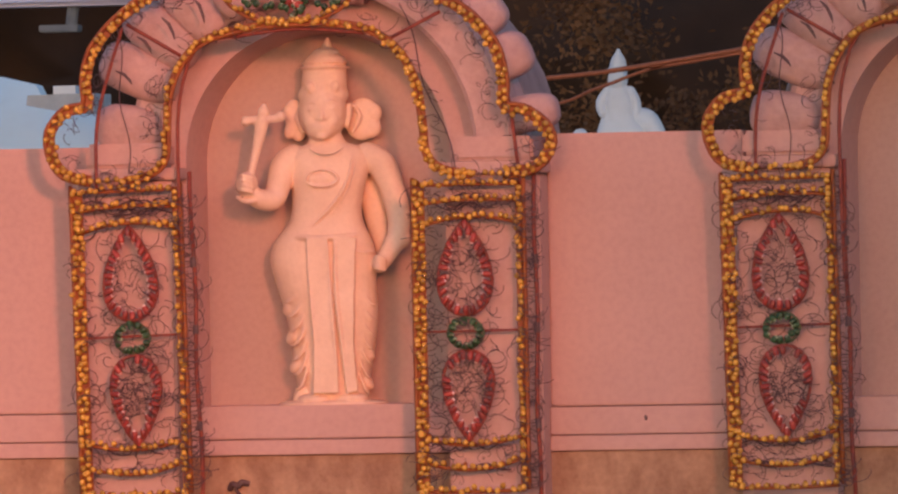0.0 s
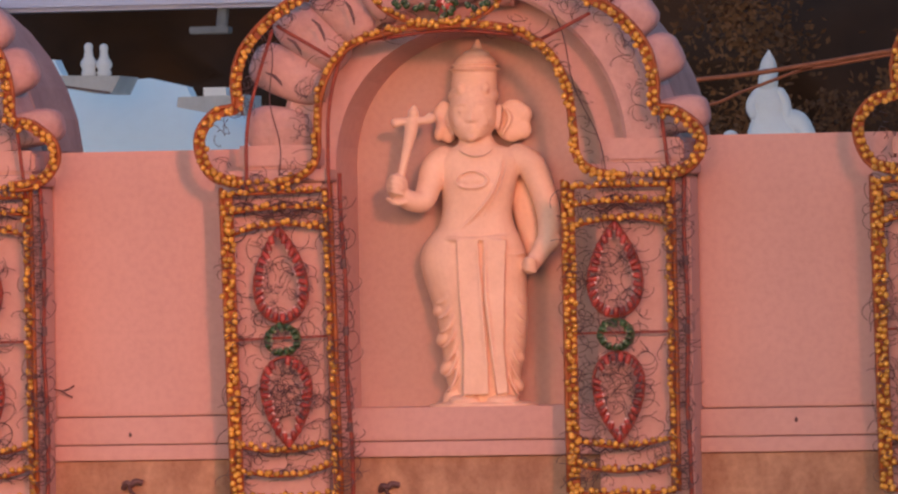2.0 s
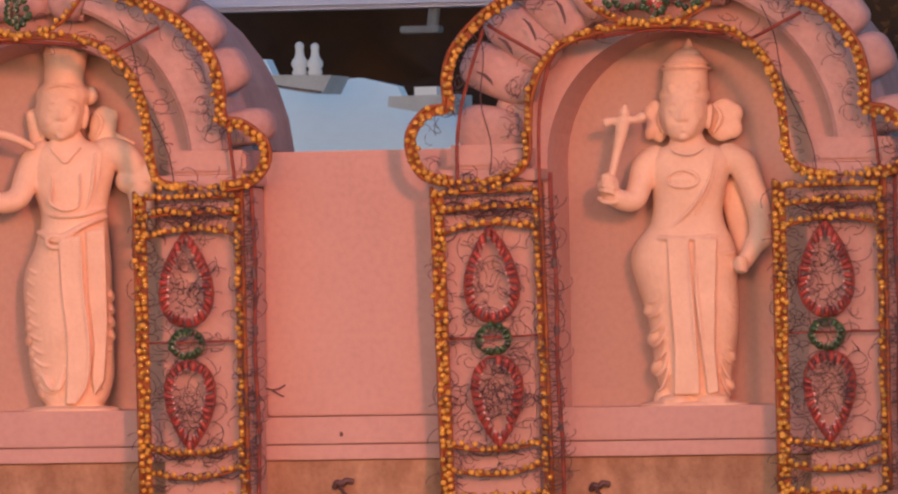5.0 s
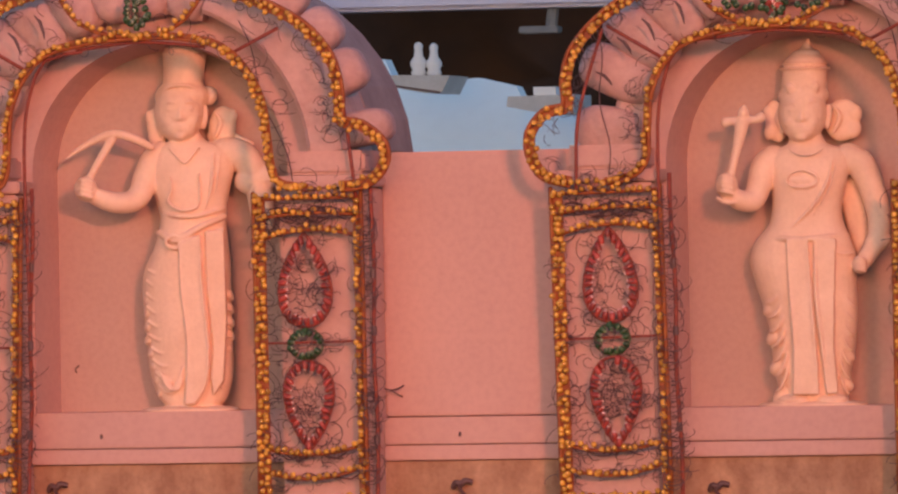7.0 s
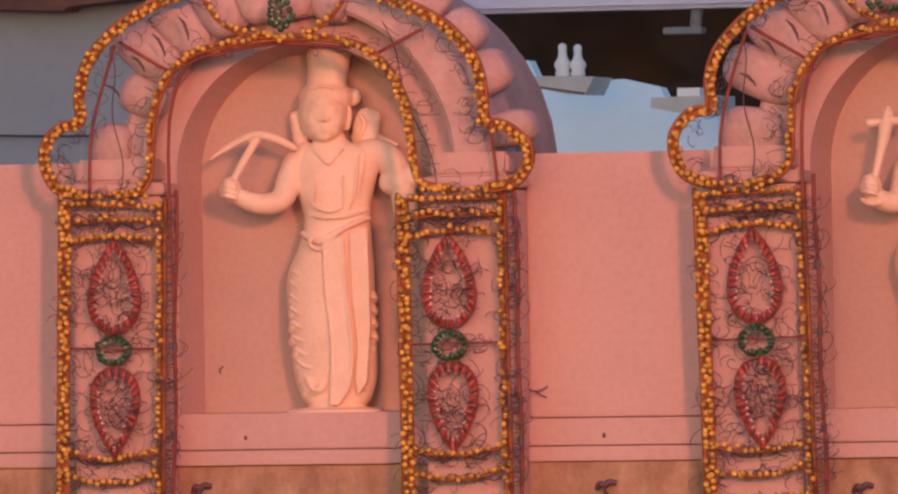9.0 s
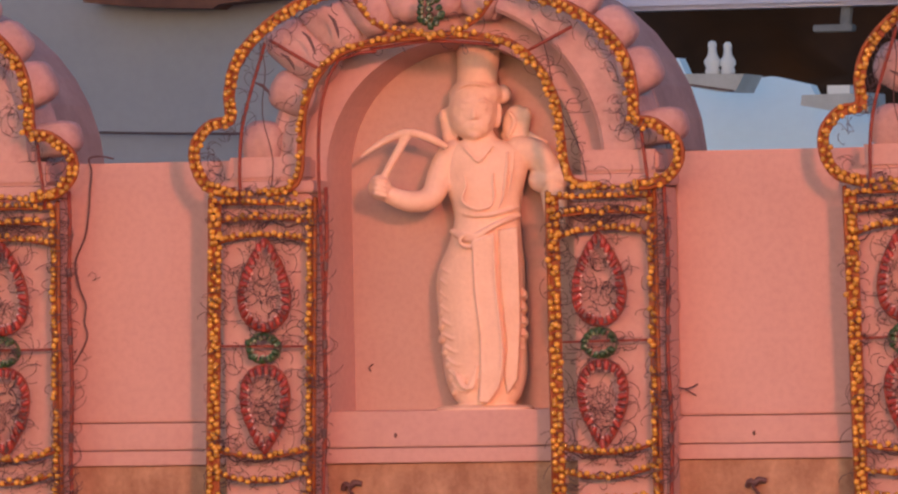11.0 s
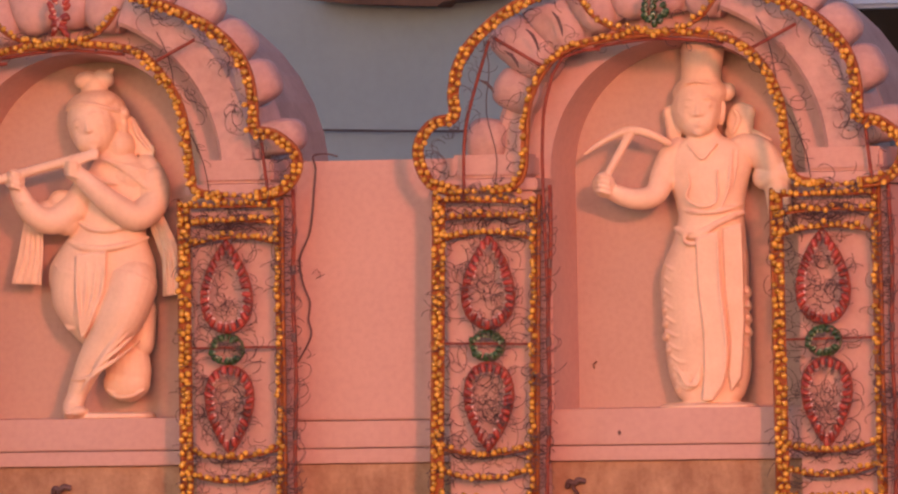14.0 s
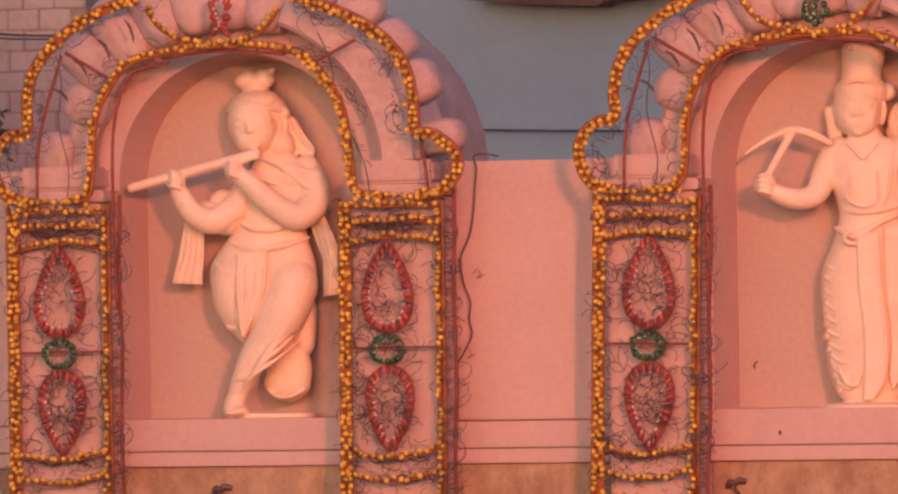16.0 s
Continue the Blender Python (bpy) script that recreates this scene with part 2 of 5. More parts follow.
# ---------------------------------------------------------------- statues
class Carving:
    """Rounded masses in centimetres (x across, y to the back, z up) that are fused into one carved figure."""

    def __init__(self):
        self.bm = bmesh.new()

    def ball(self, x, y, z, rx, ry, rz, turn=0.0, square=1.0):
        c, s = math.cos(radians(turn)), math.sin(radians(turn))
        rows, nu, nv = [], 18, 11
        for j in range(1, nv):
            p = math.pi * j / nv
            row = []
            for i in range(nu):
                q = 2 * math.pi * i / nu
                a, b, d = (math.copysign(abs(k) ** square, k) for k in (math.sin(p) * math.cos(q), math.sin(p) * math.sin(q), math.cos(p)))
                a, b, d = a * rx, b * ry, d * rz
                row.append(self.bm.verts.new(Vector((x + c * a + s * d, y + b, z - s * a + c * d)) * 0.01))
            rows.append(row)
        top = self.bm.verts.new(Vector((x + s * rz, y, z + c * rz)) * 0.01)
        low = self.bm.verts.new(Vector((x - s * rz, y, z - c * rz)) * 0.01)
        for i in range(nu):
            k = (i + 1) % nu
            self.bm.faces.new((top, rows[0][i], rows[0][k]))
            self.bm.faces.new((low, rows[-1][k], rows[-1][i]))
            for q, r in zip(rows, rows[1:]):
                self.bm.faces.new((q[i], r[i], r[k], q[k]))

    def limb(self, pts, rad, flat=1.0, n=22):
        """A tapered limb through points; flat squeezes its depth."""
        P, R = [Vector(p) for p in pts], list(rad)
        if len(P) > 2:
            Q, S = [P[0]] + P + [P[-1]], [R[0]] + R + [R[-1]]
            P2, R2 = [], []
            for i in range(1, len(Q) - 2):
                for k in range(4):
                    t = k / 4
                    h = lambda a, b, c, d: 0.5 * ((2 * b) + (c - a) * t + (2 * a - 5 * b + 4 * c - d) * t * t + (3 * b - a - 3 * c + d) * t ** 3)
                    P2.append(h(*Q[i - 1:i + 3]))
                    R2.append(h(*S[i - 1:i + 3]))
            P, rad = P2 + [P[-1]], R2 + [R[-1]]
        rings = []
        for i, p in enumerate(P):
            d = (P[min(i + 1, len(P) - 1)] - P[max(i - 1, 0)]).normalized()
            a = d.cross(Vector((0, 1, 0))).normalized()
            b = d.cross(a)
            rings.append([self.bm.verts.new((p + (a * math.cos(2 * math.pi * k / n) + b * math.sin(2 * math.pi * k / n) * flat) * rad[i]) * 0.01) for k in range(n)])
        for q, r in zip(rings, rings[1:]):
            for k in range(n):
                self.bm.faces.new((q[k], q[(k + 1) % n], r[(k + 1) % n], r[k]))
        self.bm.faces.new(rings[0])
        self.bm.faces.new(rings[-1][::-1])
        for p, r in ((P[0], rad[0]), (P[-1], rad[-1])):
            self.ball(p.x, p.y, p.z, r * 0.98, r * flat * 0.98, r * 0.98)

    def body(self, rows, n=36):
        """Stacked oval sections: z, centre x, half width, front, back."""
        fine = []
        Q = [rows[0]] + list(rows) + [rows[-1]]
        for i in range(1, len(Q) - 2):
            for k in range(4):
                t = k / 4
                fine.append(tuple(0.5 * (2 * b1 + (c1 - a1) * t + (2 * a1 - 5 * b1 + 4 * c1 - d1) * t * t + (3 * b1 - a1 - 3 * c1 + d1) * t ** 3) for a1, b1, c1, d1 in zip(*Q[i - 1:i + 3])))
        rows = fine + [rows[-1]]
        rings = []
        for z, cx, w, f, b in rows:
            ring = []
            for k in range(n):
                a = 2 * math.pi * k / n
                s = math.sin(a)
                ring.append(self.bm.verts.new((0.01 * (cx + w * math.copysign(abs(math.cos(a)) ** 0.8, math.cos(a))), 0.01 * (b * s if s > 0 else f * math.copysign(abs(s) ** 0.85, s)), 0.01 * z)))
            rings.append(ring)
        for q, r in zip(rings, rings[1:]):
            for k in range(n):
                self.bm.faces.new((q[k], q[(k + 1) % n], r[(k + 1) % n], r[k]))
        self.bm.faces.new(rings[0][::-1])
        self.bm.faces.new(rings[-1])

    def slab(self, pts, y0, y1):
        """A flat hanging piece of cloth with the outline (x, z)."""
        a = [self.bm.verts.new((x * 0.01, y0 * 0.01, z * 0.01)) for x, z in pts]
        b = [self.bm.verts.new((x * 0.01, y1 * 0.01, z * 0.01)) for x, z in pts]
        self.bm.faces.new(a)
        self.bm.faces.new(b[::-1])
        for i in range(len(a)):
            j = (i + 1) % len(a)
            self.bm.faces.new((a[i], b[i], b[j], a[j]))

    def fold(self, pts, r=0.7):
        self.limb(pts, [r * 0.5] + [r] * (len(pts) - 2) + [r * 0.4], n=8)

    def finish(self, name, at, label, wide=1.0, turn=0.0):
        for v in self.bm.verts:
            v.co.x = v.co.x * wide - (v.co.y + 0.095) * turn
        ob = part(name, self.bm, CREAM, smooth=True)
        ob.location = at
        md = ob.modifiers.new("fuse", "REMESH")
        md.mode, md.voxel_size, md.use_smooth_shade = "VOXEL", 0.0034, True
        sm = ob.modifiers.new("soften", "SMOOTH")
        sm.factor, sm.iterations = 0.5, 5
        return tagged(ob, label, "statue", "statues in the niches")


def face(c, x, y, z, k=1.0, lean=0.0, aside=0.0):
    """A calm carved face: brow, lids, nose, lips, cheeks and chin on a head at (x, y, z), turned aside a little."""
    c.ball(x, y, z, 8.3 * k, 8.6 * k, 10.4 * k, lean)
    s0, c0 = math.sin(radians(lean)), math.cos(radians(lean))

    def at(a, d, h):
        """a across, d out of the face, h up, in the leaning face."""
        a2 = a + aside
        return (x + a2 * c0 + h * s0, y - d * k + 0.05 * a2 * a2, z + h * c0 - a2 * s0)

    def ball(a, d, h, rx, ry, rz):
        c.ball(*at(a, d, h), rx, ry, rz, lean)

    ball(0, 3.0, -5.2, 5.8 * k, 5.4 * k, 4.8 * k)
    c.limb([at(0, 7.7, 2.2), at(0, 8.3, -1.2), at(0, 8.5, -2.3)], [0.7, 0.95, 1.1], n=10)
    for s in (-1, 1):
        ball(s * 1.0, 7.9, -2.5, 0.9, 0.9, 0.8)
        c.limb([at(s * 1.2, 7.9, 2.6), at(s * 3.2, 8.0, 3.3), at(s * 5.4, 7.3, 2.4)], [0.4, 0.6, 0.35], n=8)
        ball(s * 3.0, 7.7, 0.7, 1.7, 0.8, 0.7)
        ball(s * 3.2, 5.7, -3.0, 3.0, 2.5, 3.2)
    c.limb([at(-1.8, 7.5, -5.0), at(0, 8.1, -4.8), at(1.8, 7.5, -5.0)], [0.35, 0.65, 0.35], n=8)
    c.limb([at(-1.4, 7.4, -5.9), at(0, 7.9, -6.1), at(1.4, 7.4, -5.9)], [0.35, 0.7, 0.35], n=8)
    ball(0, 6.4, -8.4, 2.1, 1.6, 1.6)


def fist(c, x, y, z, r=4.0, turn=0):
    c.ball(x, y, z, r * 0.9, r * 0.9, r, turn)
    for i in range(4):
        c.limb([(x - r * 0.55, y - r * 0.5, z + r * (0.62 - 0.36 * i)), (x - 0.2 * r, y - r * 1.0, z + r * (0.72 - 0.4 * i)), (x + r * 0.45, y - r * 0.8, z + r * (0.5 - 0.4 * i))], [0.7, 0.85, 0.7], n=8)


def swag(c, x0, z0, x1, z1, drop, y, r):
    """A curved fold of cloth that sags between two points."""
    pts = []
    for k in range(5):
        t = k / 4
        pts.append((x0 + (x1 - x0) * t, y - 1.6 * math.sin(math.pi * t) - 1.4 * t, z0 + (z1 - z0) * t - drop * math.sin(math.pi * t)))
    c.fold(pts, r)


def statue_mace():
    c = Carving()
    c.body([(0.0, 1.2, 11.4, 8, 8), (4, 1.2, 11.9, 9, 9), (12, 0.8, 13.4, 9.5, 10), (21, 1.2, 14.6, 10, 11), (31, 0.8, 15.9, 10.5, 12), (41, -0.9, 17.3, 11, 12), (49, -1.9, 18.3, 11, 12), (54, -1.8, 17.5, 10.5, 12),
            (58, -1.3, 15.4, 10, 12), (62, -0.6, 12.9, 9.3, 11), (67, -0.3, 12.0, 9, 11), (73, 0.2, 12.5, 9.3, 11), (79, 0.8, 13.4, 9.2, 11), (84, 1.0, 14.2, 8, 11), (87.5, 0.8, 11.5, 6.5, 10), (89.5, 0.2, 6.8, 5.5, 8), (93, -0.4, 5.4, 5, 7)])
    # arm that hangs by the hip, arm that holds the mace
    c.limb([(14, 0, 84.5), (18.6, -0.5, 81.5), (22.0, 0, 73.5), (24.2, -0.5, 64), (23.4, -3, 56), (18.8, -6, 48.6)], [5.0, 5.0, 4.5, 4.0, 3.5, 2.8])
    fist(c, 17.6, -7, 47.6, 3.2)
    c.limb([(22.5, -3.4, 54.5), (24.8, -2.2, 56)], [3.6, 3.6], n=14)
    c.limb([(14.5, 6, 74), (17.0, 6, 62), (18.5, 6, 52)], [4.2, 4.0, 2.6], 0.7)
    c.limb([(-11.5, 0, 84.5), (-14.8, -1.5, 81.5), (-16.8, -4, 74.5), (-19.0, -7, 70.3), (-23.6, -10.5, 70.6), (-26.6, -12, 73.0)], [4.8, 4.7, 4.2, 3.9, 3.5, 3.0])
    fist(c, -27.6, -12.5, 75.6, 4.3, 10)
    c.limb([(-30.8, -12.5, 71.2), (-28.4, -14.5, 69.8), (-25.2, -14.2, 69.8), (-23.2, -12, 71.4)], [0.7, 0.9, 0.9, 0.7], n=10)
    c.limb([(-26.0, -12.5, 79), (-24.4, -12.5, 86), (-22.6, -12.5, 93.5), (-22.0, -12.5, 97)], [1.3, 1.5, 2.2, 2.5])
    c.limb([(-27.6, -12.5, 97.2), (-25, -12.5, 97.6), (-18, -12.5, 97.8), (-15.6, -12.5, 98.6)], [1.8, 1.4, 1.4, 1.9], n=10)
    c.ball(-21.4, -12.5, 100.2, 2.0, 2.0, 2.2)
    c.ball(-21.2, -12.5, 102.0, 1.1, 1.1, 1.2)
    # head with brow curls and a tiered crown
    face(c, -1.2, -1.5, 100.2, 1.02, 0, -0.5)
    c.ball(-0.8, 0.5, 106.0, 8.9, 8.8, 5.2)
    for a, h, t in ((-5.4, 108.4, -30), (-2.2, 107.4, 20), (0.8, 107.6, -15), (4.2, 108.4, 25)):
        c.ball(a * 0.85 - 0.6, -6.6, h, 1.7, 1.5, 2.2, t)
    c.limb([(-0.6, 0.5, 109), (-0.2, 0.5, 114.5)], [8.0, 7.6], n=24)
    c.ball(-0.2, 0.5, 115.2, 9.2, 8.8, 0.9)
    c.ball(-0.2, 0.5, 117.0, 8.2, 8.0, 0.9)
    c.ball(0.0, 0.5, 117.4, 7.2, 7.0, 3.4)
    c.ball(0.4, 0.5, 120.6, 4.8, 4.7, 1.6)
    c.limb([(0.6, 0.5, 121.4), (0.8, 0.5, 123.4), (0.9, 0.5, 125.0)], [2.2, 1.5, 0.7], n=12)
    # large ear ornaments: a ringed lobe each side
    for s, x, w in ((-1, -10.4, 3.8), (1, 12.4, 6.2)):
        c.ball(x, 3.2, 97.4, w, 2.4, 7.4, s * 8)
        c.ball(x + s * w * 0.55, 3.0, 99.4, w * 0.55, 2.2, 3.6, s * 20)
        c.ball(x + s * w * 0.45, 3.0, 94.6, w * 0.6, 2.2, 3.8, -s * 20)
        c.limb([(x - s * w * 0.5, 0.4, 102.5), (x - s * w * 0.15, 0.2, 98.4), (x - s * w * 0.55, 0.4, 93)], [0.6, 0.9, 0.6], n=8)
    c.ball(7.6, -1.2, 98.6, 1.4, 2.2, 4.6, 8)
    # torso relief: collar, oval pendant, thread over the shoulder
    c.limb([(-6.5, -7.0, 88), (-3.5, -9.0, 86.0), (-0.5, -9.6, 85.4), (3, -9.0, 86.0), (6, -7.2, 88)], [0.3, 0.45, 0.45, 0.45, 0.3], n=8)
    ring = [(-2 + 5.4 * math.cos(k * math.pi / 7), -9.4 - 0.6 * abs(math.sin(k * math.pi / 7)), 77.4 + 2.9 * math.sin(k * math.pi / 7) - 0.5 * abs(math.cos(k * math.pi / 7))) for k in range(15)]
    c.limb(ring, [0.5] * 15, n=8)
    c.ball(-2, -8.6, 77.0, 4.6, 1.5, 2.2)
    c.fold([(9.0, -7.6, 86), (7.6, -9.6, 79), (5.0, -9.8, 72.5), (0, -9.9, 66), (-6, -9.2, 60.5)], 0.55)
    c.fold([(10.6, -7.2, 86), (9.2, -9.2, 79), (6.6, -9.6, 72), (1.6, -9.8, 65)], 0.4)
    # waistband, long centre panel, swags to both sides
    c.limb([(-14.6, -3.5, 57.4), (-9, -9.8, 57.0), (-1, -11.4, 56.8), (7, -9.4, 57.2), (13.2, -3.5, 58.2)], [0.7, 0.9, 0.9, 0.9, 0.7], n=10)
    c.slab([(-7.6, 57), (-0.4, 57), (0.2, 40), (1.0, 26), (2.6, 14), (2.4, 3.5), (-6.2, 3.5), (-5.4, 20), (-6.6, 38)], -12.6, -7)
    c.fold([(-7.4, -12.4, 56), (-6.6, -12.4, 38), (-5.4, -12.4, 20), (-6.0, -12.0, 4)], 0.55)
    c.fold([(-0.4, -12.6, 56), (0.4, -12.6, 38), (1.6, -12.6, 20), (2.6, -12.2, 4)], 0.6)
    c.slab([(1.6, 57), (9.4, 56.4), (8.6, 40), (8.0, 20), (9.2, 4), (5.4, 3.5), (4.4, 14), (2.8, 28), (1.9, 42)], -11.9, -7)
    c.fold([(2.0, -12.0, 55), (2.2, -12.2, 38), (4.0, -12.0, 20), (5.4, -11.4, 4)], 0.7)
    for i in range(7):
        z = 37 - 5.0 * i
        swag(c, -15.2 + 0.5 * i, z - 2, -7.0, z + 9, 3.4, -6.4, 0.65)
        if i % 2 == 0:
            c.ball(-12.4 + 0.5 * i, -3.4, z - 3.0, 2.6, 3.6, 4.6, 45)
        swag(c, 16.2 - 0.45 * i, z - 4, 8.6, z + 8, 2.6, -5.6, 0.5)
        if i % 2:
            c.ball(13.0 - 0.3 * i, -3.0, z - 4, 2.2, 3.2, 4.4, -40)
    c.limb([(8, -9.6, 52), (12.5, -7.6, 51.4), (15.5, -5, 52)], [0.4, 0.6, 0.4], n=8)
    c.ball(-5.5, -6, 1.6, 6.0, 6, 2.0)
    c.ball(7.0, -6, 1.6, 6.0, 6, 2.0)
    c.ball(0.8, 2, -0.2, 19, 15, 1.6, square=0.8)
    return c.finish("statue", (BAYS[1] + 0.026, 0.125, 0.004), "cream stone standing figure with tall crown holding a mace", 1.02, 0.19)


def statue_bow():
    c = Carving()
    c.body([(0, 1, 7.0, 8, 8), (3, 0.8, 11.0, 9, 9), (8, 0.6, 13.2, 9.5, 10), (14, 0.4, 14.4, 10, 10), (24, 0, 14.6, 11, 11), (34, -0.6, 15.0, 11, 12), (44, -0.8, 15.2, 11, 12), (50, -0.2, 14.6, 11, 12), (56, 0.9, 13.0, 10.5, 12), (60, 1.4, 12.2, 10, 12),
            (66, 1.9, 11.3, 9.3, 11), (72, 1.6, 12.0, 9, 11), (78, 1.2, 13.6, 9.4, 11), (84, 1.6, 14.6, 9, 11), (89, 1.8, 14.2, 7.6, 11), (92, 1.2, 10.5, 6.4, 10), (94, 0.2, 6.2, 5.4, 8), (97, -0.8, 5.2, 5, 7)])
    c.limb([(13, 0, 89.5), (18.6, -0.5, 88.2), (22.2, 0, 83), (24.6, -0.5, 75), (25.4, -2, 64)], [5.2, 5.4, 5.0, 4.5, 3.8])
    c.limb([(20.6, -0.4, 79.4), (26.4, -0.4, 80.6)], [4.7, 4.7], n=14)
    c.limb([(-8.5, 0, 89.5), (-11.2, -1, 87), (-14.2, -3, 81), (-16.0, -6, 75.5), (-19.6, -8.5, 72.8), (-25.5, -11, 72.8), (-31.0, -12, 75.0)], [4.6, 4.9, 4.4, 4.1, 3.9, 3.6, 3.1])
    c.limb([(-15.6, -4.6, 78.6), (-12.2, -3.6, 78.8)], [3.4, 3.2], n=14)
    fist(c, -34.2, -12.8, 77.6, 4.5, -10)
    c.limb([(-33.0, -12.8, 81), (-29.4, -12.4, 87.5), (-25.0, -11.6, 95)], [1.2, 1.4, 1.6])
    c.limb([(-40.5, -10, 88.6), (-36.5, -10.5, 91.4), (-30.5, -11.4, 94.8), (-24.5, -12, 96.6), (-18.0, -10.6, 95.0), (-12.0, -7, 91.8)], [0.5, 1.0, 1.3, 1.5, 1.5, 1.2])
    c.limb([(9, 4, 95.5), (15, 3.2, 95.2), (22.6, 2.5, 92.4)], [2.2, 1.7, 0.6], 0.6)
    face(c, -2.3, -1.5, 104.0, 1.04, 0, 0.4)
    c.ball(-1.2, 0.5, 109.4, 9.6, 9.2, 6.2)
    c.limb([(-9.4, -3.2, 109.4), (-6, -7.2, 112.4), (-2, -8.6, 113.2), (2.4, -7.2, 112.4), (6.2, -3.4, 109.4)], [0.4, 0.6, 0.7, 0.6, 0.4], n=8)
    c.limb([(-1.0, 0.8, 112), (-0.6, 1.4, 118), (-0.2, 2.0, 124.0)], [7.0, 7.0, 7.6], n=24)
    c.ball(-0.2, 2.0, 124.4, 7.9, 7.8, 1.0)
    c.ball(7.8, 1.0, 109.4, 3.0, 3.2, 3.4, 20)
    for s, x, w in ((-1, -10.0, 3.6), (1, 12.2, 4.8)):
        c.ball(x, 2.8, 99.0, w, 2.8, 6.8, s * 6)
        c.ball(x + s * w * 0.55, 2.8, 101.6, w * 0.55, 2.4, 3.4, s * 15)
        c.ball(x + s * w * 0.3, 2.8, 95.8, w * 0.6, 2.4, 3.4)
        c.limb([(x - s * w * 0.5, 0.0, 103.5), (x - s * w * 0.1, -0.2, 100), (x - s * w * 0.5, 0.0, 95)], [0.5, 0.8, 0.5], n=8)
    c.ball(6.2, -1.6, 102.0, 1.4, 2.0, 4.4, 6)
    # collar, chest panel, sash edge
    c.limb([(-6, -7.4, 91.5), (-3, -9.2, 88), (-0.6, -9.8, 86.0), (1.6, -9.2, 88), (4.4, -7.4, 91.5)], [0.35, 0.5, 0.6, 0.5, 0.35], n=8)
    c.limb([(-5.8, -9.6, 82), (-5.2, -10.0, 77.5), (-6.4, -10.0, 72.6), (-2.0, -10.6, 69.6), (3.0, -10.5, 70.4), (4.4, -10.2, 74), (4.2, -9.8, 82)], [0.3, 0.5, 0.6, 0.7, 0.6, 0.5, 0.3], n=8)
    c.fold([(9.4, -7.4, 89), (8.8, -9.2, 81), (7.6, -9.6, 74), (5.0, -10.0, 67.5)], 0.6)
    c.fold([(11.4, -6.8, 89), (10.6, -8.6, 80), (9.4, -9.2, 73)], 0.4)
    c.limb([(-8.6, -4.0, 69), (-4, -9.2, 67.6), (3, -10.6, 67.4), (9, -8.4, 68.8), (12.6, -4.0, 70)], [0.5, 0.7, 0.8, 0.7, 0.5], n=10)
    c.limb([(-10.2, -4.6, 62), (-6, -9.6, 59.6), (-2.4, -11.0, 59.8), (4, -11.2, 63.4), (9, -8.8, 65.6), (13, -4.0, 67)], [0.9, 1.3, 1.4, 1.2, 1.0, 0.7], n=10)
    ring = [(-4.6 + 2.8 * math.cos(k * math.pi / 6), -11.6, 58.6 + 2.2 * math.sin(k * math.pi / 6)) for k in range(13)]
    c.limb(ring, [0.8] * 13, n=8)
    # long centre panel with a deep edge, nested swags, frilled hem
    c.slab([(-3.2, 58), (4.2, 61), (4.6, 42), (6.4, 22), (5.2, 9), (1.6, 2), (-1.8, 2), (-0.6, 22), (-2.4, 40)], -12.8, -7)
    c.fold([(-3.0, -12.6, 56), (-2.2, -12.6, 40), (-0.6, -12.6, 24), (-1.4, -12.2, 3)], 0.55)
    c.fold([(4.2, -12.8, 60), (4.6, -12.8, 42), (6.4, -12.8, 22), (5.2, -12.4, 9), (1.6, -11.6, 2)], 0.6)
    c.slab([(5.8, 62), (12.4, 63), (12.8, 30), (11.4, 10), (8.0, 5), (7.0, 11), (8.0, 22), (6.2, 42)], -11.2, -6)
    for i in range(10):
        z = 48 - 4.6 * i
        k = max(0, i - 5) * 1.0
        swag(c, -14.8 + k, z + 2, -3.0 + 0.15 * i, z + 6, 4.4, -6.6, 0.55)
        if i > 1:
            c.ball(13.4 - k * 0.8, -3.4, z + 1, 1.7, 2.8, 2.6, -35)
            swag(c, 14.0 - k * 0.8, z, 8.2, z + 7, 1.8, -6.0, 0.45)
            c.ball(-13.6 + k, -4.0, z, 1.5, 3.0, 2.6, 35)
    for i in range(4):
        swag(c, -10.5 + 1.1 * i, 14 - 1.2 * i, -2.2, 15 - 1.4 * i, 7.4 - 1.2 * i, -9.0, 0.5)
    c.ball(0, 0, -0.2, 17, 13, 1.6, square=0.8)
    return c.finish("statue", (BAYS[2] + 0.088, 0.125, 0.016), "cream stone standing figure in pleated robe holding a bow", 1.06, 0.24)


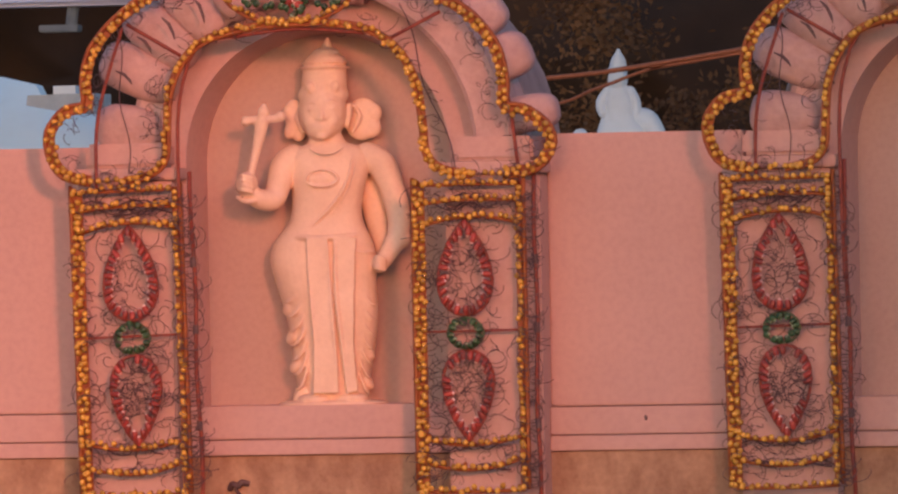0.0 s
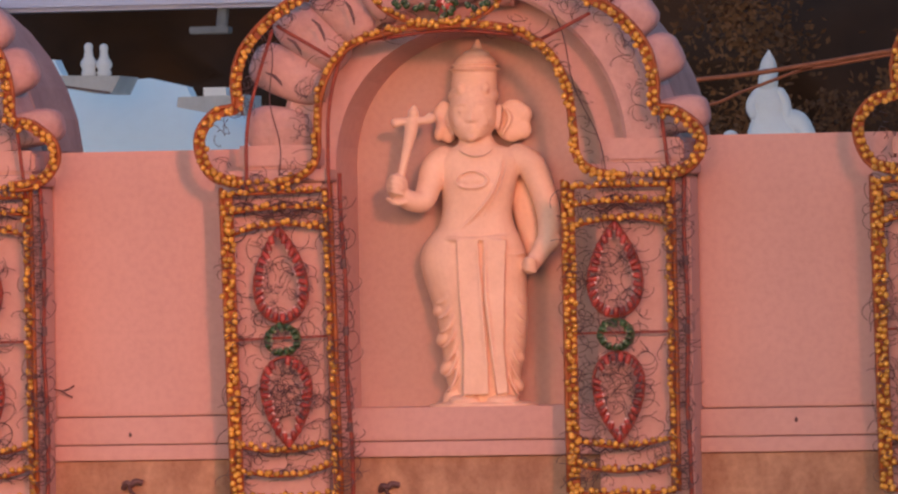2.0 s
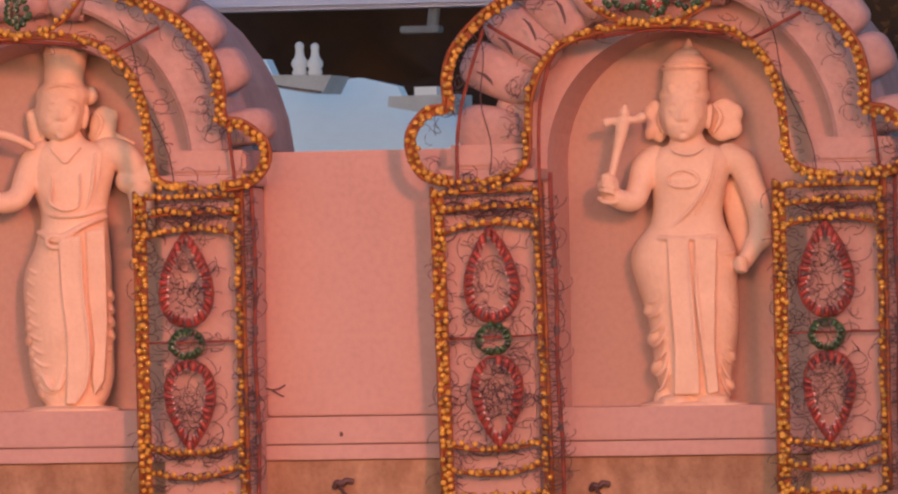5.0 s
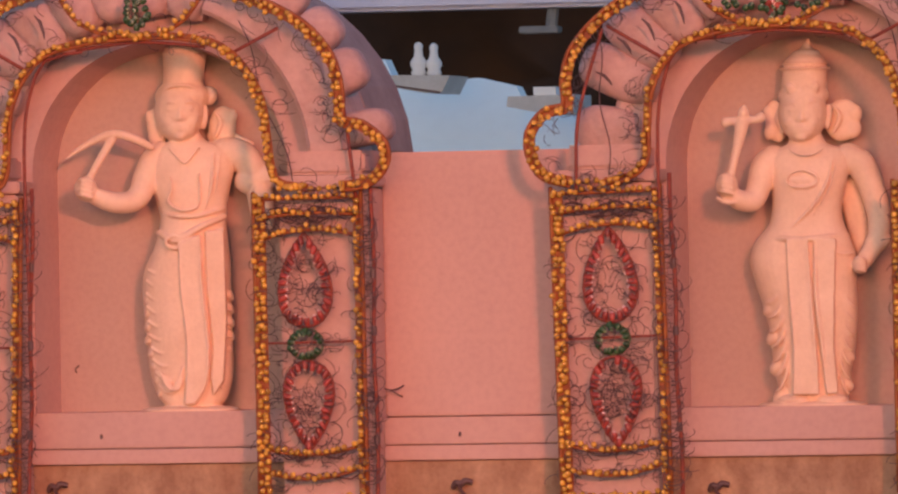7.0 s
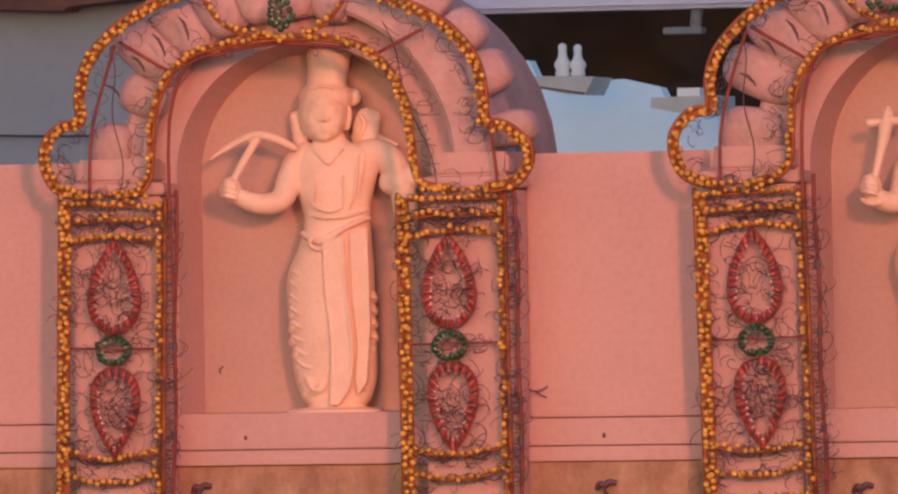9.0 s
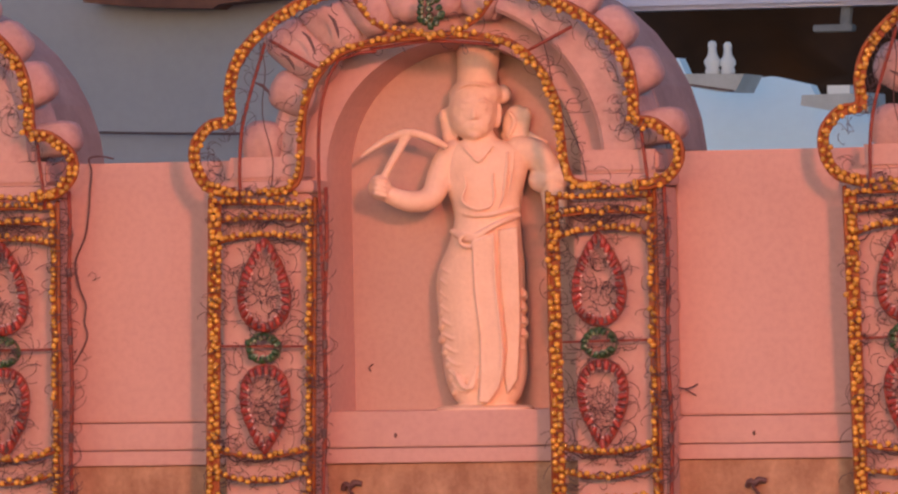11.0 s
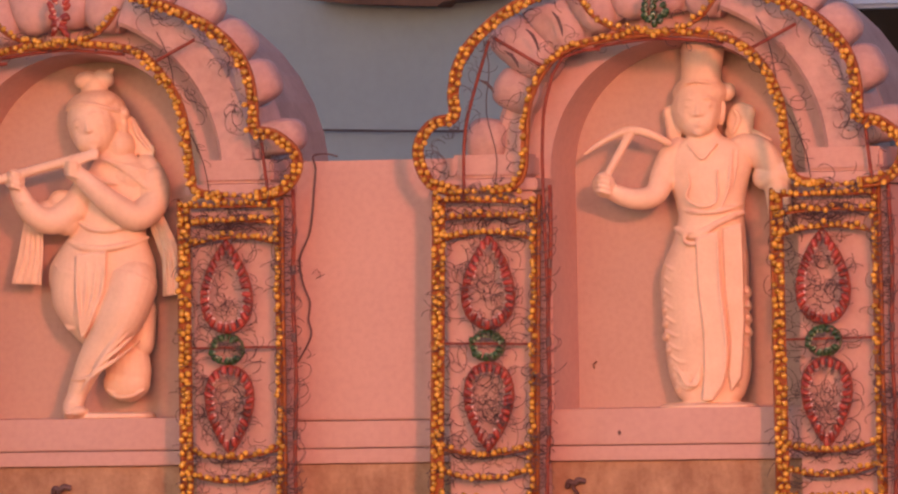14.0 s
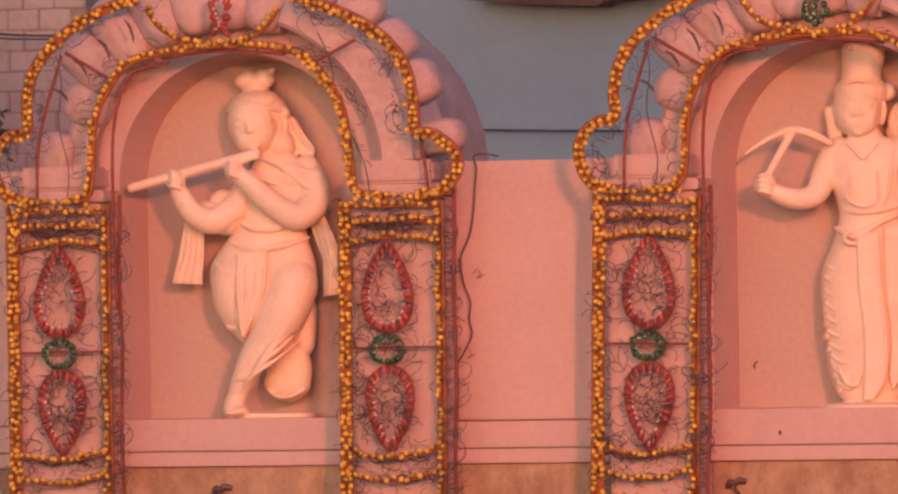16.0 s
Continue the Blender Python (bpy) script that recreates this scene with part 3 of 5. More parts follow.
def statue_flute():
    c = Carving()
    c.body([(34, 4.5, 13.0, 9, 11), (40, 2.2, 17.0, 9.5, 11), (46, 0.4, 19.8, 10.5, 12), (53, 0.4, 20.2, 11, 12), (58, 1.0, 18.2, 10.8, 12), (63, 2.0, 15.4, 9.8, 12), (67, 3.4, 13.6, 9.2, 11), (73, 5.6, 13.6, 9.2, 11),
            (79, 7.6, 14.2, 9, 11), (84, 8.6, 14.0, 8, 10), (88, 8.2, 12.4, 7.0, 10), (92, 6.4, 8.4, 6, 8), (96, 4.0, 5.6, 5, 7)])
    # standing leg, leg crossed in front, round fall of cloth behind the calf
    c.limb([(-9.3, -3, 50), (-10.8, -4, 42), (-7.0, -5, 34), (-2.0, -3, 26)], [9.6, 8.0, 6.2, 3.8])
    c.limb([(11.0, -4, 47), (8.0, -8, 38), (3.0, -9, 30), (-4.0, -8.5, 20), (-8.6, -8, 11), (-10.4, -7, 6)], [10.4, 9.4, 7.6, 5.4, 4.0, 3.6])
    c.ball(9.4, 0, 17.0, 8.8, 6.5, 12.0, -4)
    c.ball(8.8, -0.6, 12.0, 9.0, 6.2, 6.6)
    c.limb([(15, 0, 38), (14.5, 0, 26)], [5.5, 5])
    c.limb([(1.4, -3.6, 9.6), (5, -6.6, 7.4), (10, -7.0, 7.2), (15.4, -5, 9.4)], [0.5, 0.8, 0.8, 0.5], n=8)
    c.limb([(-9.6, -7.6, 8), (-11.4, -9, 4.0), (-12.2, -11, 2.4)], [3.6, 3.8, 3.0])
    c.ball(-9.8, -9.5, 2.2, 4.6, 5.4, 2.2)
    for k in range(4):
        c.ball(-13.4 + 1.5 * k, -14.0 + 0.3 * k, 1.6, 0.8, 1.4, 0.8)
    # arms and flute
    c.limb([(17.5, -0.5, 88), (20.4, -2, 82), (19.6, -6, 75), (13.2, -10.5, 71.2), (4.5, -13, 76), (-3.6, -13.8, 83), (-7.6, -13.8, 86.4)], [5.4, 5.8, 5.6, 5.2, 4.6, 3.8, 3.2])
    fist(c, -9.6, -13.8, 88.2, 3.8, 20)
    c.limb([(-6.5, -14.5, 91.0), (-3.0, -14.8, 92.2), (-0.6, -14.4, 92.4)], [1.2, 1.1, 0.9], n=10)
    c.limb([(-5, -2, 82), (-10, -5, 75), (-16, -8, 70.6), (-21.5, -10.5, 70.6), (-26.6, -12.5, 74.5), (-30.0, -13.4, 80.6)], [5.0, 5.0, 5.0, 4.6, 4.2, 3.3])
    fist(c, -31.4, -13.8, 84.8, 4.3, -20)
    c.limb([(-31.8, -12.8, 78.2), (-28.6, -16.4, 77.0), (-25.6, -13.4, 78.6)], [0.8, 1.0, 0.8], n=10)
    for dx, dz, r in ((0, 0, 6.2), (3.5, -2.0, 5.2), (-4.0, 1.5, 5.2), (7, 3, 5.6)):
        c.ball(-16.5 + dx, -5.0, 71.5 + dz, r, 5.0, r * 0.9)
    c.ball(19.2, -3.0, 80.5, 6.4, 6.4, 9.0, 8)
    c.ball(12.0, -1.0, 85.0, 9.6, 8.4, 6.8, 8)
    c.ball(7.6, -0.6, 96.6, 6.0, 6.4, 6.0)
    c.ball(-13.6, -3.0, 75.6, 6.6, 4.2, 5.6, 30)
    c.limb([(-48.0, -15.0, 82.4), (-30, -14.8, 86.9), (-1.0, -13.6, 93.8)], [1.75, 1.75, 1.75], n=12)
    # head turned down to the flute, cap of hair with band, twin-lobed knot
    face(c, -2.6, -2.5, 104.6, 1.13, -15, -1.6)
    c.ball(0.4, 2.0, 107.0, 10.6, 9.6, 9.4, -14)
    c.ball(-2.4, 0.0, 111.6, 10.2, 9.4, 5.2, -8)
    c.limb([(-12.4, -4.0, 109.4), (-8, -9.0, 111.6), (-2, -10.2, 111.2), (5, -7.6, 109.6), (10.4, -1.5, 108.0)], [0.4, 0.7, 0.8, 0.7, 0.4], n=8)
    c.limb([(-1.6, 1, 115.4), (-1.6, 1, 118.0)], [5.4, 4.8])
    c.ball(-5.0, 0.5, 120.4, 4.4, 3.4, 3.0, -15)
    c.ball(2.0, 0.8, 120.8, 4.2, 3.4, 3.0, 25)
    c.limb([(3.4, 0.8, 122), (5.2, 0.8, 123.8)], [1.9, 0.8], n=10)
    # ear with ornament, lock of hair falling to the shoulder
    c.ball(9.4, -2.0, 108.0, 2.2, 2.6, 2.4)
    c.ball(9.6, -2.6, 103.4, 1.5, 2.2, 2.8)
    c.ball(9.2, -2.8, 99.6, 1.9, 2.0, 1.9)
    c.slab([(10.5, 108), (13.5, 106), (17.0, 100), (20.8, 95.4), (20.4, 93.0), (8.0, 93.6), (9.0, 100)], -1.0, 9)
    c.fold([(12.4, -1.2, 106), (14.4, -1.6, 100.5), (18.6, -1.6, 95)], 0.8)
    # cloth drawn over the shoulder, chest and belly folds
    for i in range(5):
        c.fold([(1 + 2.2 * i, -8.2, 92.0 - 0.8 * i), (7 + 2.2 * i, -8.9, 90.0 - 1.8 * i), (13 + 1.6 * i, -8.6, 88.6 - 2.0 * i), (19.6 + 0.3 * i, -6.0, 87 - 2.6 * i)], 0.85)
    c.fold([(-4.0, -8.6, 88), (2, -9.6, 84), (8, -9.8, 82.6)], 0.7)
    c.limb([(-8.6, -5.5, 70.0), (-4, -9.2, 67.2), (3, -10.6, 66.4), (10, -8.8, 67.6), (16.2, -3.5, 70.5)], [0.6, 0.8, 0.9, 0.8, 0.6], n=8)
    c.limb([(-12.0, -5.5, 62.6), (-7, -10.0, 60.6), (2, -11.8, 60.0), (11, -9.0, 61.4), (17.6, -3.5, 63.6)], [0.8, 1.1, 1.2, 1.1, 0.8], n=10)
    # loin cloth: centre pleats that run to a point, folds round both thighs
    c.slab([(-9.0, 58), (2.5, 58.5), (1.8, 46), (-2.0, 36), (-7.2, 28.2), (-10.0, 36), (-9.6, 46)], -13.4, -8)
    for x0, x1, x2, r in ((-8.4, -8.8, -7.6, 0.7), (-4.8, -5.4, -7.2, 0.6), (-1.2, -2.2, -6.8, 0.6), (2.0, 0.8, -6.4, 0.8)):
        c.fold([(x0, -13.0, 58), (x1, -13.8, 46), ((x1 + x2) / 2, -13.9, 37), (x2, -13.0, 29)], r)
    for i in range(5):
        swag(c, -17.6 + 0.9 * i, 55 - 5.4 * i, -8.6, 53 - 4.6 * i, 2.4, -7.0, 0.8)
    for i in range(5):
        c.fold([(19.6 - 1.4 * i, -6.0, 47 - 5 * i), (14 - 2 * i, -14.0, 38.5 - 4.4 * i), (6 - 2.4 * i, -16.0, 29 - 3.6 * i), (-2 - 1.4 * i, -14, 20 - 2.6 * i)], 0.75)
    c.fold([(-3.0, -13.4, 15.4), (-7.6, -13.2, 13.6), (-12.4, -10.4, 13.8)], 0.6)
    # scarf ends, pleated
    c.slab([(-28.6, 71), (-21.4, 70), (-22.6, 47.4), (-34.0, 48.0), (-31.4, 58)], -4.6, -1.6)
    for k in range(4):
        c.fold([(-27.6 + 1.8 * k, -4.8, 69), (-28.8 + 2.2 * k, -5.0, 58), (-32.6 + 3.0 * k, -5.2, 48.5)], 0.6)
    c.slab([(17.5, 75), (21.6, 75.6), (26.8, 65), (30.4, 56), (30.4, 43.4), (23.0, 42.4), (22.8, 56), (19.0, 66)], -2.6, 0.8)
    for k in range(3):
        c.fold([(18.8 + 1.2 * k, -2.8, 73.5), (23.6 + 1.8 * k, -3.0, 58), (24.4 + 2.4 * k, -3.2, 43.6)], 0.6)
    c.body([(-0.4, 2, 17.5, 13, 13), (1.0, 2, 17.0, 13, 13), (1.6, 2, 16, 12, 12)])
    return c.finish("statue", (BAYS[3] + 0.060, 0.125, 0.004), "cream stone figure with crossed legs playing a flute", 1.0, 0.29)


statue_mace()
statue_bow()
statue_flute()

# ---------------------------------------------------------------- festoon light frames
def lathe(name, prof, mats, n=8):
    """A small turned piece that points along -y; the second material starts where the profile says."""
    bm = bmesh.new()
    rings = [[bm.verts.new((r * math.cos(2 * math.pi * k / n), -h, r * math.sin(2 * math.pi * k / n))) for k in range(n)] for r, h, _ in prof]
    for i in range(len(rings) - 1):
        for k in range(n):
            f = bm.faces.new((rings[i][k], rings[i][(k + 1) % n], rings[i + 1][(k + 1) % n], rings[i + 1][k]))
            f.material_index, f.smooth = prof[i][2], True
    top = bm.faces.new(rings[-1][::-1])
    top.smooth = True
    bmesh.ops.recalc_face_normals(bm, faces=bm.faces)
    me = bpy.data.meshes.new(name)
    bm.to_mesh(me)
    bm.free()
    for m in mats:
        me.materials.append(m)
    return me


BULB = lathe("bulb", ((0.0065, -0.006, 1), (0.0085, 0.003, 1), (0.0100, 0.006, 0), (0.0102, 0.013, 0), (0.0080, 0.019, 0), (0.0036, 0.022, 0)), (AMBER, ORANGE_STRIP))
RED_BULB = lathe("red_bulb", ((0.007, 0, 0), (0.0105, 0.006, 0), (0.011, 0.022, 0), (0.008, 0.030, 1), (0.0045, 0.036, 1)), (REDCAP, plastic("clear_pink_tip", (0.62, 0.42, 0.38), 0.25)))
GREEN_BULB = lathe("green_bulb", ((0.008, 0, 0), (0.0115, 0.005, 0), (0.0115, 0.015, 0), (0.008, 0.021, 1), (0.004, 0.025, 1)), (GREENCAP, plastic("pale_green_tip", (0.30, 0.36, 0.25), 0.25)))
rng = random.Random(7)


def smooth_path(ctrl, step=0.01):
    """Catmull-Rom through control points (x, z)."""
    P = [ctrl[0]] + list(ctrl) + [ctrl[-1]]
    out = []
    for i in range(1, len(P) - 2):
        p0, p1, p2, p3 = (Vector(P[i + k]) for k in (-1, 0, 1, 2))
        n = max(2, int((p2 - p1).length / step))
        for k in range(n):
            t = k / n
            out.append(0.5 * ((2 * p1) + (p2 - p0) * t + (2 * p0 - 5 * p1 + 4 * p2 - p3) * t * t + (3 * p1 - p0 - 3 * p2 + p3) * t ** 3))
    out.append(Vector(P[-2]))
    return out


def spaced(path, gap):
    out, left = [], 0.0
    for a, b in zip(path, path[1:]):
        L = (b - a).length
        while left < L and L > 0:
            out.append((a.lerp(b, left / L), (b - a).normalized()))
            left += gap
        left -= L
    return out


def bulbs(owner, path, gap=0.029, y=0.0, jit=0.0035, mesh=None, name="bulb", inward=None, off=0.0):
    for p, d in spaced(path, gap * rng.uniform(0.97, 1.03)):
        if rng.random() < 0.02:
            continue
        ob = new(name, mesh or BULB)
        ob.parent = owner
        nx, nz = -d.y, d.x
        ob.location = (p.x + nx * off + rng.gauss(0, jit), y + rng.gauss(0, 0.003), p.y + nz * off + rng.gauss(0, jit))
        if inward is None:
            ob.rotation_euler = (rng.gauss(0.15, 0.3), 0, rng.gauss(0.1, 0.3))
        else:
            v = Vector((inward[0] - p.x, -0.012 + rng.gauss(0, 0.01), inward[1] - p.y)).normalized()
            ob.rotation_euler = Vector((0, -1, 0)).rotation_difference(v).to_euler()


def strip(owner, paths, y, mat, r=0.006, name="rim", label="", off=0.0):
    bm = bmesh.new()
    for path in paths:
        if off:
            path = [p + Vector((-(q - o).y, (q - o).x)).normalized() * off for p, o, q in zip(path, path[:1] + path[:-1], path[1:] + path[-1:])]
        tube(bm, [(p.x, y + rng.gauss(0, 0.0012), p.y) for p in path[::2] + [path[-1]]], r, 5)
    return part(name, bm, mat, owner, label, True)


def backing(owner, path, half, y, mat, name="backing_strip", off=0.0):
    """A flat taped lath that follows a path."""
    bm = bmesh.new()
    rows = []
    for p, o, q in zip(path, path[:1] + path[:-1], path[1:] + path[-1:]):
        n = Vector((-(q - o).y, (q - o).x)).normalized()
        a, b = p + n * (off - half), p + n * (off + half)
        rows.append([bm.verts.new((a.x, y, a.y)), bm.verts.new((b.x, y, b.y)), bm.verts.new((b.x, y + 0.006, b.y)), bm.verts.new((a.x, y + 0.006, a.y))])
    for r, s in zip(rows, rows[1:]):
        for k in range(4):
            bm.faces.new((r[k], r[(k + 1) % 4], s[(k + 1) % 4], s[k]))
    bm.faces.new(rows[0])
    bm.faces.new(rows[-1][::-1])
    return part(name, bm, mat, owner)


def loops(owner, spots, y, count, size=(0.012, 0.032), r=0.0013):
    """Loose thin flex that curls about the frame."""
    bm = bmesh.new()
    for _ in range(count):
        x, z = rng.choice(spots)
        x, z = x + rng.gauss(0, 0.012), z + rng.gauss(0, 0.02)
        rad, a0, turns = rng.uniform(*size), rng.uniform(0, 6.28), rng.uniform(0.25, 0.8)
        ex, dx, dz = rng.uniform(0.5, 1.1), rng.gauss(0, 0.02), rng.gauss(0, 0.02)
        pts = []
        for k in range(11):
            t = k / 10
            a = a0 + t * turns * 6.28
            pts.append((x + rad * math.cos(a) + dx * t, y + 0.03 * math.sin(a * 0.7 + x * 9) - 0.01, z + rad * ex * math.sin(a) + dz * t))
        tube(bm, pts, r, 4)
    return tagged(part("wiring", bm, WIRE, owner, "thin dark loose flex", True), kind="stuff")


def line(x0, z0, x1, z1, sag=0.0):
    n = 14
    return [Vector((x0 + (x1 - x0) * k / n, z0 + (z1 - z0) * k / n + sag * (1 - (2 * k / n - 1) ** 2))) for k in range(n + 1)]


def leaf(cx, zt, zb, w, tip):
    """Closed leaf outline with one pointed end (tip 1: at the top) and one round end."""
    half = []
    for k in range(25):
        s = 0.5 - 0.5 * math.cos(math.pi * k / 24)
        half.append((s, w * 2.5 * s ** 0.92 * (1 - s) ** 0.5))
    z0, z1 = (zt, zb) if tip > 0 else (zb, zt)
    out = [Vector((cx + h, z0 + (z1 - z0) * s)) for s, h in half]
    return out + [Vector((cx - h, z0 + (z1 - z0) * s)) for s, h in half[-2::-1]]


def pillar_frame(x, lean, low=-0.285, oval=0.0, top=0.755, double=True):
    t = thing("festoon_panel", (x, -0.235, 0), "upright frame of unlit amber, red and green festoon bulbs", "festoon lights", "light frames on the piers")
    t.rotation_euler = (0, radians(lean), 0)
    W = 0.172
    rows = [line(-W, top, W, top, 0.0), line(-W, top - 0.066, W, top - 0.060, 0.012), line(-W, top - 0.142, W, top - 0.132, 0.028)]
    rows += [line(-W, -0.105, W, -0.10, -0.028), line(-W, -0.185, W, -0.175, -0.034), line(-W, low, W, low, -0.004)]
    cols = [line(-W, low, -W, top), line(W, low, W, top)]
    for s in (-1, 1):
        strip(t, [line(s * (W + 0.018), low - 0.008, s * (W + 0.018), top + 0.01)], 0.002, ORANGE_STRIP, 0.009, "side_rail", "rust orange taped rail")
    for c in rows:
        strip(t, [c], 0.004, ORANGE_STRIP, 0.007, "cross_rail", off=-0.010)
    backing(t, cols[0], 0.021, 0.0045, ORANGE_STRIP)
    backing(t, cols[1], 0.011, 0.0045, ORANGE_STRIP)
    for c in rows:
        bulbs(t, c, 0.025)
    bulbs(t, cols[0], 0.0235, off=0.010)
    bulbs(t, cols[0], 0.0235, off=-0.011)
    bulbs(t, cols[1], 0.0225)
    o = oval
    up, dn = leaf(o - 0.005, 0.622, 0.300, 0.094, 1), leaf(o, 0.182, -0.126, 0.088, -1)
    ring = [Vector((o - 0.006 + 0.062 * math.sin(2 * math.pi * k / 24), 0.240 + 0.052 * math.cos(2 * math.pi * k / 24))) for k in range(25)]
    for c in (up, dn):
        strip(t, [c], 0.006, TAPE, 0.006, "leaf_outline", "red taped leaf outline")
    strip(t, [ring], 0.006, material("green_tape", (0.10, 0.14, 0.07), 0.6) if "green_tape" not in bpy.data.materials else bpy.data.materials["green_tape"], 0.005, "ring", "green ring")
    bulbs(t, up, 0.030, 0.0, 0.002, RED_BULB, "red_bulb", (o, 0.45))
    bulbs(t, dn, 0.030, 0.0, 0.002, RED_BULB, "red_bulb", (o, 0.04))
    bulbs(t, ring, 0.026, 0.0, 0.003, GREEN_BULB, "green_bulb", (o, 0.24))
    strip(t, [line(-W, 0.245, W, 0.247)], 0.016, TAPE, 0.0045, "brace")
    spots = [(s * (W + 0.03), z / 100) for s in (-0.8, 1, 1) for z in range(-25, 75, 5)] + [(o + dx, z) for dx in (-0.09, -0.03, 0.03, 0.09) for z in (0.6, 0.5, 0.42, 0.32, 0.24, 0.14, 0.06, 0.0, -0.08, 0.68, 0.70)]
    loops(t, spots, 0.014, 400, (0.012, 0.045), 0.0013)
    # finer flex bunched inside the leaf outlines and behind the header rows
    inside = [(o + dx, z) for dx in (-0.05, -0.02, 0.02, 0.05) for z in (0.52, 0.44, 0.38, 0.10, 0.05, 0.0, 0.03)] + [(dx / 100, z) for dx in range(-15, 16, 5) for z in (0.72, 0.66, -0.14, -0.16, -0.23)]
    loops(t, inside, 0.018, 170, (0.010, 0.030), 0.0011)
    # dark flex bunches along the sagging rows
    bm = bmesh.new()
    for z in (-0.145, -0.215, 0.70, 0.67):
        for _ in range(3):
            x0, x1 = sorted((rng.uniform(-W, 0.02), rng.uniform(-0.02, W)))
            tube(bm, [(x0 + (x1 - x0) * k / 9, 0.016 + rng.gauss(0, 0.003), z + 0.012 * math.sin(k * 1.1 + x0 * 40) + rng.gauss(0, 0.002)) for k in range(10)], 0.0026, 4)
    tagged(part("bundled_flex", bm, WIRE, t, "dark bundled flex"), kind="stuff")
    # taped pole that carries the frame
    bm = bmesh.new()
    tube(bm, [(W + 0.052 + 0.004 * math.sin(k * 0.9 + x), 0.02, -0.36 + 1.16 * k / 14) for k in range(15)], 0.0075, 6)
    pole_part = part("pole", bm, TAPE, t, "red taped thin pole", True)
    for z in (0.50, 0.26, -0.07):
        bm = bmesh.new()
        zz = z + rng.uniform(-0.03, 0.03)
        tube(bm, [(W + 0.052, 0.014, zz - 0.016), (W + 0.052, 0.014, zz + 0.016)], 0.0105, 8)
        part("clamp", bm, WIRE, pole_part, "dark clamp")
    return t


for x, lean, o in ((1.703, -1.0, 0.005), (0.637, -0.2, -0.012), (-0.534, -1.3, 0.010), (-1.595, -0.4, -0.010), (-2.830, 1.4, 0.012), (-3.752, 0.2, -0.014), (-4.994, 0.0, 0.004)):
    pillar_frame(x, lean, -0.285, o, 0.752)


